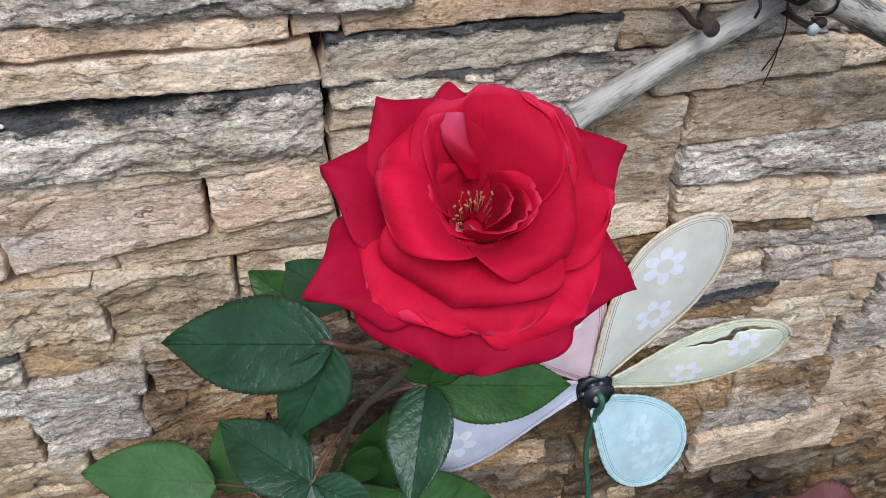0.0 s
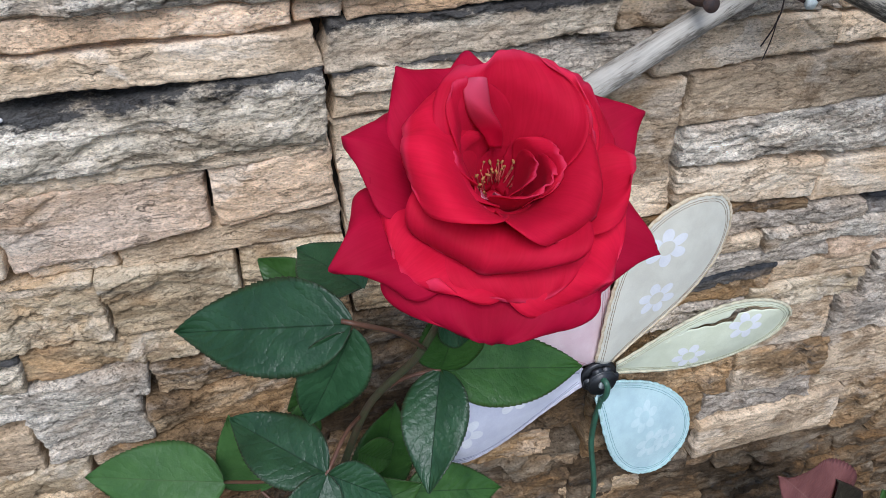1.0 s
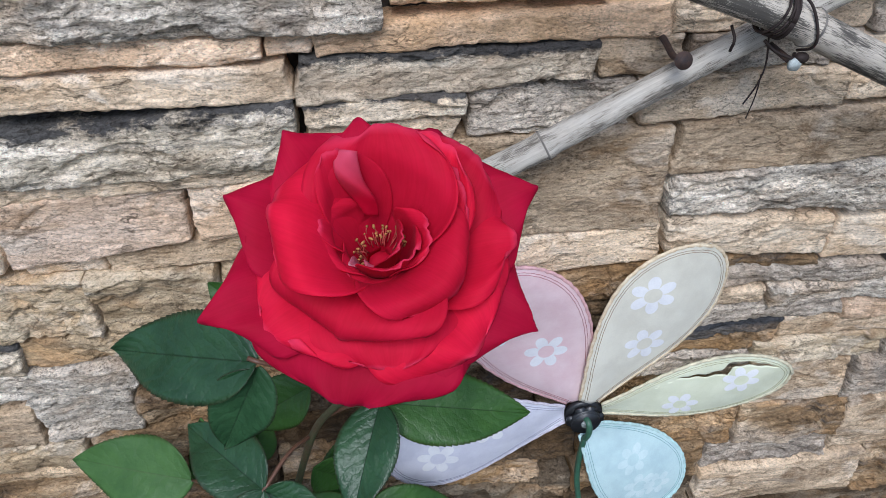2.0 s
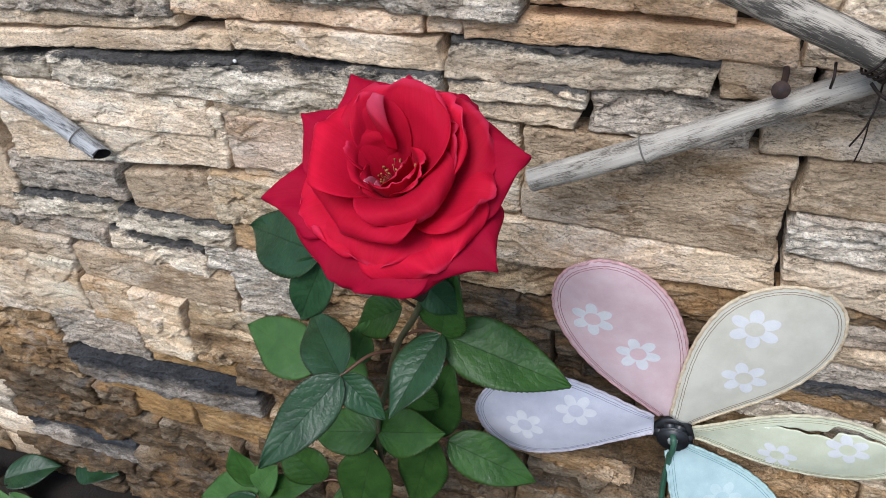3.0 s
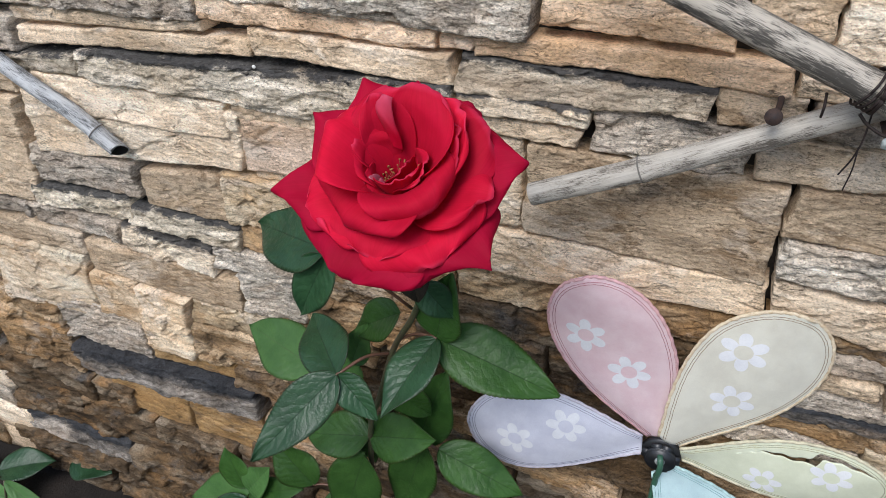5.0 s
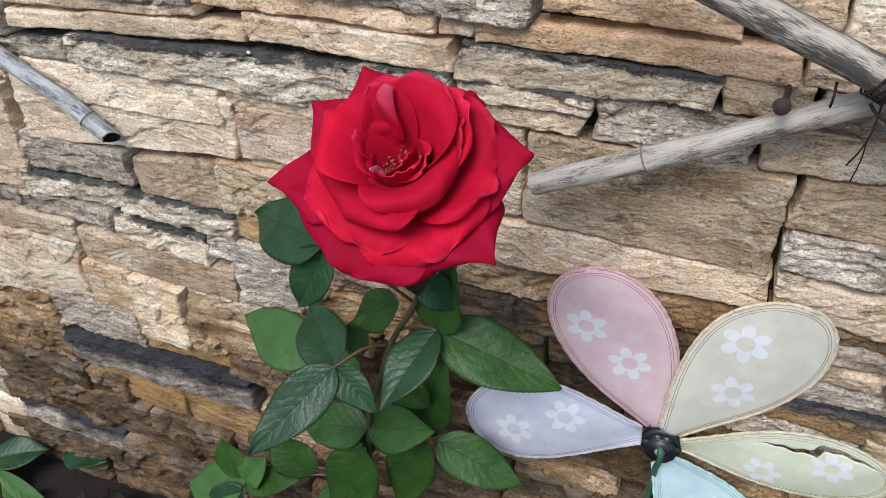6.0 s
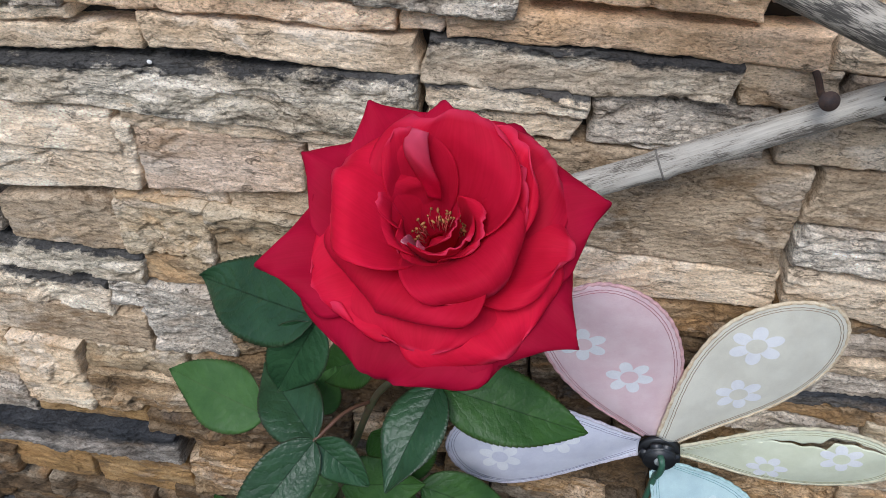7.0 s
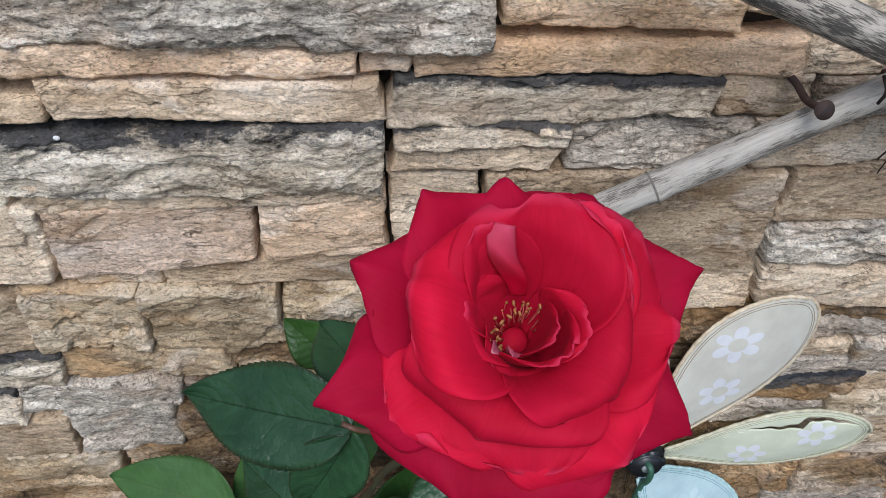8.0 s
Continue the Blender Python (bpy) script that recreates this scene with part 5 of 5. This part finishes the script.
part("back_plate", bm, BLACK_PLASTIC, spinner, "black plate behind the blade roots")
# pin and stake of bent green wire
tube("pin", smooth_path([hub_at + Vector(p) for p in ((-0.001, 0.002, 0.004), (0.0, -0.006, 0.006), (0.001, -0.0085, 0.002), (0.001, -0.0085, -0.006), (0.0, -0.006, -0.014))], 6), 0.0024, GREEN_METAL, spinner, "bent green wire pin")
stake = smooth_path([hub_at + Vector((0.0, -0.007, -0.012)), hub_at + Vector((0.0, -0.003, -0.022)), (0.001, 0.001, 0.30), (0.009, -0.004, 0.235), (0.010, -0.006, 0.15), (0.004, -0.008, 0.06), (0.0, -0.01, -0.03)], 8)
tube("stake", stake, 0.0025, GREEN_METAL, spinner, "thin green metal stake", 10)
# added pale disc that imitates the bright reflection on the hub
bm = bmesh.new()
bmesh.ops.create_cone(bm, cap_ends=True, segments=24, radius1=0.0042, radius2=0.0036, depth=0.002, matrix=Matrix.Translation(hub_at + Vector((0, -0.0035, 0))) @ pose(0, 0, 0, 90, 0, 0))
part("washer", bm, GALV, spinner, "pale disc in place of the hub's reflection")

# ---- bamboo canes ----
def cane(points, radius, mat, label, nodes_at=(), open_end=False, taper=0.0, slant=0.0):
    thing = tagged(new("bamboo_cane"), label, "cane", "bamboo canes on the wall")
    thing.location = points[0]
    o = Vector(points[0])
    line = smooth_path([Vector(p) - o for p in points], 40)
    total = len(line) - 1
    radii = []
    for k in range(total + 1):
        f = k / total
        r = radius * (1 - taper * f)
        for q in nodes_at:
            r += radius * (0.13 * math.exp(-(((f - q) * 90) ** 2)) - 0.05 * math.exp(-(((f - q - 0.012) * 110) ** 2)))
        radii.append(r)
    wob = lambda a, s: 0.03 * math.sin(a * 2 + s * 20) + 0.03 * noise.noise((math.cos(a) * 2, math.sin(a) * 2, s * 12))  # noqa: E731
    if open_end:
        g, uv = tube_grid(line, radii, 28, wob)
        # a slanting saw cut
        g[0] += np.array((line[0] - line[1]).normalized()) * slant * (g[0][:, 1:2] - line[0].y)
        way = np.array((line[0] - line[1]).normalized())
        first, middle = g[0].copy(), np.array(line[0])
        # the cut rim and the hollow inside it, whose deep shade is painted near-black
        for shrink, deep in ((0.97, -0.0004), (0.88, -0.0004), (0.86, 0.004), (0.85, 0.03), (0.02, 0.031)):
            g = np.concatenate([(middle - way * deep + (first - middle) * shrink)[None], g])
            uv = np.concatenate([uv[:1], uv])
        sheet("cane", g[3:], uv[3:], mat, thing)
        sheet("hollow", g[:4], uv[:4], HOLLOW, thing, "hollow end with its shade painted dark")
    else:
        tube("cane", line, radii, mat, thing, sides=28, wobble=wob)
    for q in nodes_at:
        k = int(q * total)
        a, b = line[k], line[min(k + 1, total)]
        d = (b - a).normalized() * 0.0006
        far = sum((line[j + 1] - line[j]).length for j in range(k))
        same = lambda g, s, far=far: wob(g, s + far)  # noqa: E731
        tube("node_ring", [a - d, a, a + d], [radii[k] * 1.0, radii[k] * 1.035, radii[k] * 1.0], NODE, thing, sides=28, wobble=same)
    return thing


cane([(0.0647, -0.0385, 0.5964), (0.1328, -0.034, 0.626), (0.2335, -0.030, 0.676), (0.300, -0.028, 0.708), (0.42, -0.028, 0.768)], 0.0077, CANE, "weathered grey bamboo cane tied across the wall", (0.255, 0.86), open_end=True)
cane([(0.088, -0.052, 0.7621), (0.160, -0.052, 0.7341), (0.2435, -0.052, 0.7015), (0.292, -0.052, 0.679), (0.42, -0.050, 0.618)], 0.0093, CANE_BLACK, "thick blackened bamboo cane tied over another", (0.60,))
cane([(-0.3112, -0.0225, 0.5531), (-0.3519, -0.024, 0.5834), (-0.412, -0.025, 0.6165), (-0.60, -0.025, 0.735)], 0.0073, CANE_MOTTLED, "grey bamboo cane with a hollow cut end", (0.17, 0.75), open_end=True, slant=0.7)

# ---- iron: hooked nail, wire lashing, capped bolt ----
nail = tagged(new("nail"), "rusty bent iron nail holding the cane", "nail")
nail.location = (0.2035, 0.01, 0.676)
o = Vector(nail.location)
tube("shank", smooth_path([Vector(p) - o for p in ((0.2035, 0.012, 0.676), (0.2035, -0.012, 0.6745), (0.2015, -0.030, 0.6735), (0.1995, -0.046, 0.678))], 6), 0.0019, RUST, nail, sides=10)
bm = bmesh.new()
bmesh.ops.create_cone(bm, cap_ends=True, segments=20, radius1=0.0048, radius2=0.0042, depth=0.0018, matrix=frame_for(Vector((0.1992, -0.0483, 0.6784)) - o, Vector((0.1985, -0.055, 0.681)) - o, (1, 0, 0))[0] @ pose(0, 0, 0, 90, 0, 0))
part("nail_head", bm, RUST, nail, "round rusty nail head")

lash = tagged(new("wire_lashing"), "dark rusty wire wound round the crossing canes", "wire")
cross = Vector((0.2435, -0.052, 0.7015))
lash.location = cross
along = (Vector((0.292, 0, 0.679)) - Vector((0.160, 0, 0.7341))).normalized()
out, side = Vector((0, -1, 0)), Vector((0, -1, 0)).cross(along)
for k in range(5):
    off = -0.005 + 0.0021 * k
    ring = []
    for s in range(25):
        a = 2 * math.pi * s / 24
        ring.append(along * (off + 0.0015 * math.sin(a + k)) + out * math.cos(a) * 0.0113 + side * math.sin(a) * 0.0113)
    tube("wire_turn", ring, 0.00072, WIRE, lash, sides=7)
tube("wire_strand", smooth_path([side * 0.0125 + along * -0.002, side * 0.0105 + out * 0.006 + along * 0.008, out * 0.0115 + along * 0.017, -side * 0.0075 + out * 0.009 + along * 0.021, -side * 0.0125 + along * 0.021], 6), 0.00075, WIRE, lash, sides=7)
tube("wire_knot", smooth_path([-side * 0.0145 + along * 0.021, -side * 0.0165 + out * 0.004 + along * 0.018, -side * 0.0165 + out * 0.002 + along * 0.008, -side * 0.014 + along * 0.001], 6), 0.0009, WIRE, lash, sides=7)
tube("wire_end", smooth_path([(0.003, 0.010, -0.014), (0.002, 0.004, -0.028), (0.000, 0.004, -0.040), (-0.004, 0.006, -0.052)], 5), 0.0005, WIRE, lash, sides=6)
tube("wire_end", smooth_path([(0.001, 0.004, -0.034), (0.002, 0.006, -0.048), (0.001, 0.008, -0.062)], 5), 0.0004, WIRE, lash, sides=6)
tube("wire_end", smooth_path([side * 0.0145 + along * -0.001, side * 0.016 + along * 0.006, side * 0.0165 + along * 0.011], 4), 0.0007, WIRE, lash, sides=6)
tube("wire_stub", smooth_path([(-0.022, 0.004, -0.006), (-0.022, -0.002, -0.011), (-0.022, 0.000, -0.018)], 4), 0.0008, WIRE, lash, sides=6)
bm = bmesh.new()
bmesh.ops.create_icosphere(bm, subdivisions=2, radius=0.0034, matrix=Matrix.Translation(-side * 0.0145 + out * 0.004 + along * 0.023) @ Matrix.Diagonal((1.2, 1, 0.9, 1)))
part("wire_twist", bm, WIRE, lash, "twisted dark knot of wire")

bolt = tagged(new("capped_bolt"), "bolt end with a pale round cap in the wall", "bolt")
bolt.location = (0.256, 0.01, 0.676)
tube("bolt_shank", [(0, 0, 0), (0, -0.03, 0), (0, -0.064, 0)], 0.0018, RUST, bolt, sides=8)
bm = bmesh.new()
bmesh.ops.create_uvsphere(bm, u_segments=18, v_segments=12, radius=0.0037, matrix=pose(0, -0.0665, 0.0) @ Matrix.Diagonal((1, 0.7, 1, 1)))
for v in bm.verts:
    v.co += Vector((noise.noise(v.co * 500), noise.noise(v.co * 500 + Vector((9, 0, 0))), noise.noise(v.co * 500 + Vector((0, 9, 0))))) * 0.0004
part("bolt_cap", bm, GALV, bolt, "pale pitted metal cap")

# ---- small shrub with reddish leaves at the foot of the wall ----
shrub = tagged(new("shrub"), "low shrub with mixed green and reddish leaves", "shrub")
shrub.location = (0.444, -0.09, 0.0)
o = Vector(shrub.location)
HEART = Vector((0.434, -0.1, 0.139)) - o
tube("shrub_stem", smooth_path([(0, 0, -0.01), (0.01, 0, 0.07), HEART], 6), 0.0025, STEM, shrub, sides=8)
SHRUB = (
    ((0.41, -0.1, 0.187), (0.315, -0.11, 0.307), 0.62, LEAF_RED, "dull red leaf"),
    ((0.376, -0.1, 0.196), (0.3, -0.115, 0.27), 0.8, LEAF_LIGHT, "pale green rounded leaf"),
    ((0.435, -0.1, 0.16), (0.391, -0.1, 0.26), 0.46, LEAF_DRY, "brownish leaf"),
    ((0.487, -0.1, 0.124), (0.467, -0.095, 0.209), 0.66, LEAF_MID, ""),
    ((0.409, -0.1, 0.186), (0.357, -0.13, 0.197), 0.62, LEAF_RED, ""),
    ((0.441, -0.1, 0.154), (0.445, -0.13, 0.156), 0.62, LEAF_RED, ""),
    ((0.474, -0.1, 0.121), (0.534, -0.1, 0.127), 0.6, LEAF_MID, ""),
    ((0.401, -0.11, 0.188), (0.4, -0.14, 0.149), 0.6, LEAF_MID, ""),
)
for k, (b, t, ratio, mat, label) in enumerate(SHRUB):
    b, t = Vector(b) - o, Vector(t) - o
    tube("shrub_twig", smooth_path([HEART * 0.8, (HEART + b) * 0.5, b], 4), 0.0012, STEM, shrub, sides=6)
    leaf(shrub, b, t, ratio, mat, label=label, up=(0, -0.75, 0.65), seed=200 + k)

# ---- fallen leaves and a grass blade at the wall's foot ----
rng = random.Random(12)
for k in range(46):
    x, y = rng.uniform(-0.74, -0.20), rng.uniform(-0.24, -0.012)
    b = Vector((x, y, rng.uniform(0.004, 0.03) + 0.35 * max(0, 0.03 + y) ))
    a = rng.uniform(0, 2 * math.pi)
    t = b + Vector((math.cos(a), math.sin(a) * 0.7, rng.uniform(-0.1, 0.5))) * rng.uniform(0.05, 0.09)
    t.y = min(t.y, -0.01)
    t.z = max(t.z, 0.003)
    fallen = leaf(None, b, t, rng.uniform(0.45, 0.65), rng.choice((LEAF_DRY, LEAF_DRY, LEAF_DARK)), up=(0, -0.3, 1), fold=rng.uniform(-0.1, 0.4), droop=rng.uniform(-0.1, 0.3), twist=rng.uniform(-0.5, 0.5), seed=300 + k, name="fallen_leaf")
    tagged(fallen, "dull dry curled leaf lying on the soil", "leaf", "fallen leaves")
grass = tagged(new("weed"), "low weed with narrow bright green blades", "plant")
grass.location = (-0.50, -0.16, 0.0)
o = Vector(grass.location)
for k, (mid, tip) in enumerate((((-0.462, -0.15, 0.190), (-0.385, -0.15, 0.135)), ((-0.50, -0.13, 0.10), (-0.56, -0.12, 0.13)), ((-0.49, -0.17, 0.09), (-0.43, -0.18, 0.10)))):
    tube("weed_stalk", smooth_path([(0, 0, -0.005), (Vector(mid) - o) * 0.5 + Vector((0, 0, 0.02)), Vector(mid) - o], 5), 0.0014, STEM, grass, sides=6)
    leaf(grass, Vector(mid) - o, Vector(tip) - o, 0.2, LEAF_LIGHT, up=(0, -0.5, 0.85), fold=0.3, droop=0.15, seed=400 + k, name="leaf_blade")
# a white fleck on the dark ledge
bm = bmesh.new()
bmesh.ops.create_icosphere(bm, subdivisions=3, radius=0.0017, matrix=pose(-0.1655, -0.0105, 0.6445) @ Matrix.Diagonal((1, 0.5, 0.8, 1)))
fleck = part("lichen_fleck", bm, LICHEN, None)
tagged(fleck, "small white lichen fleck on a blackened stone", "lichen")
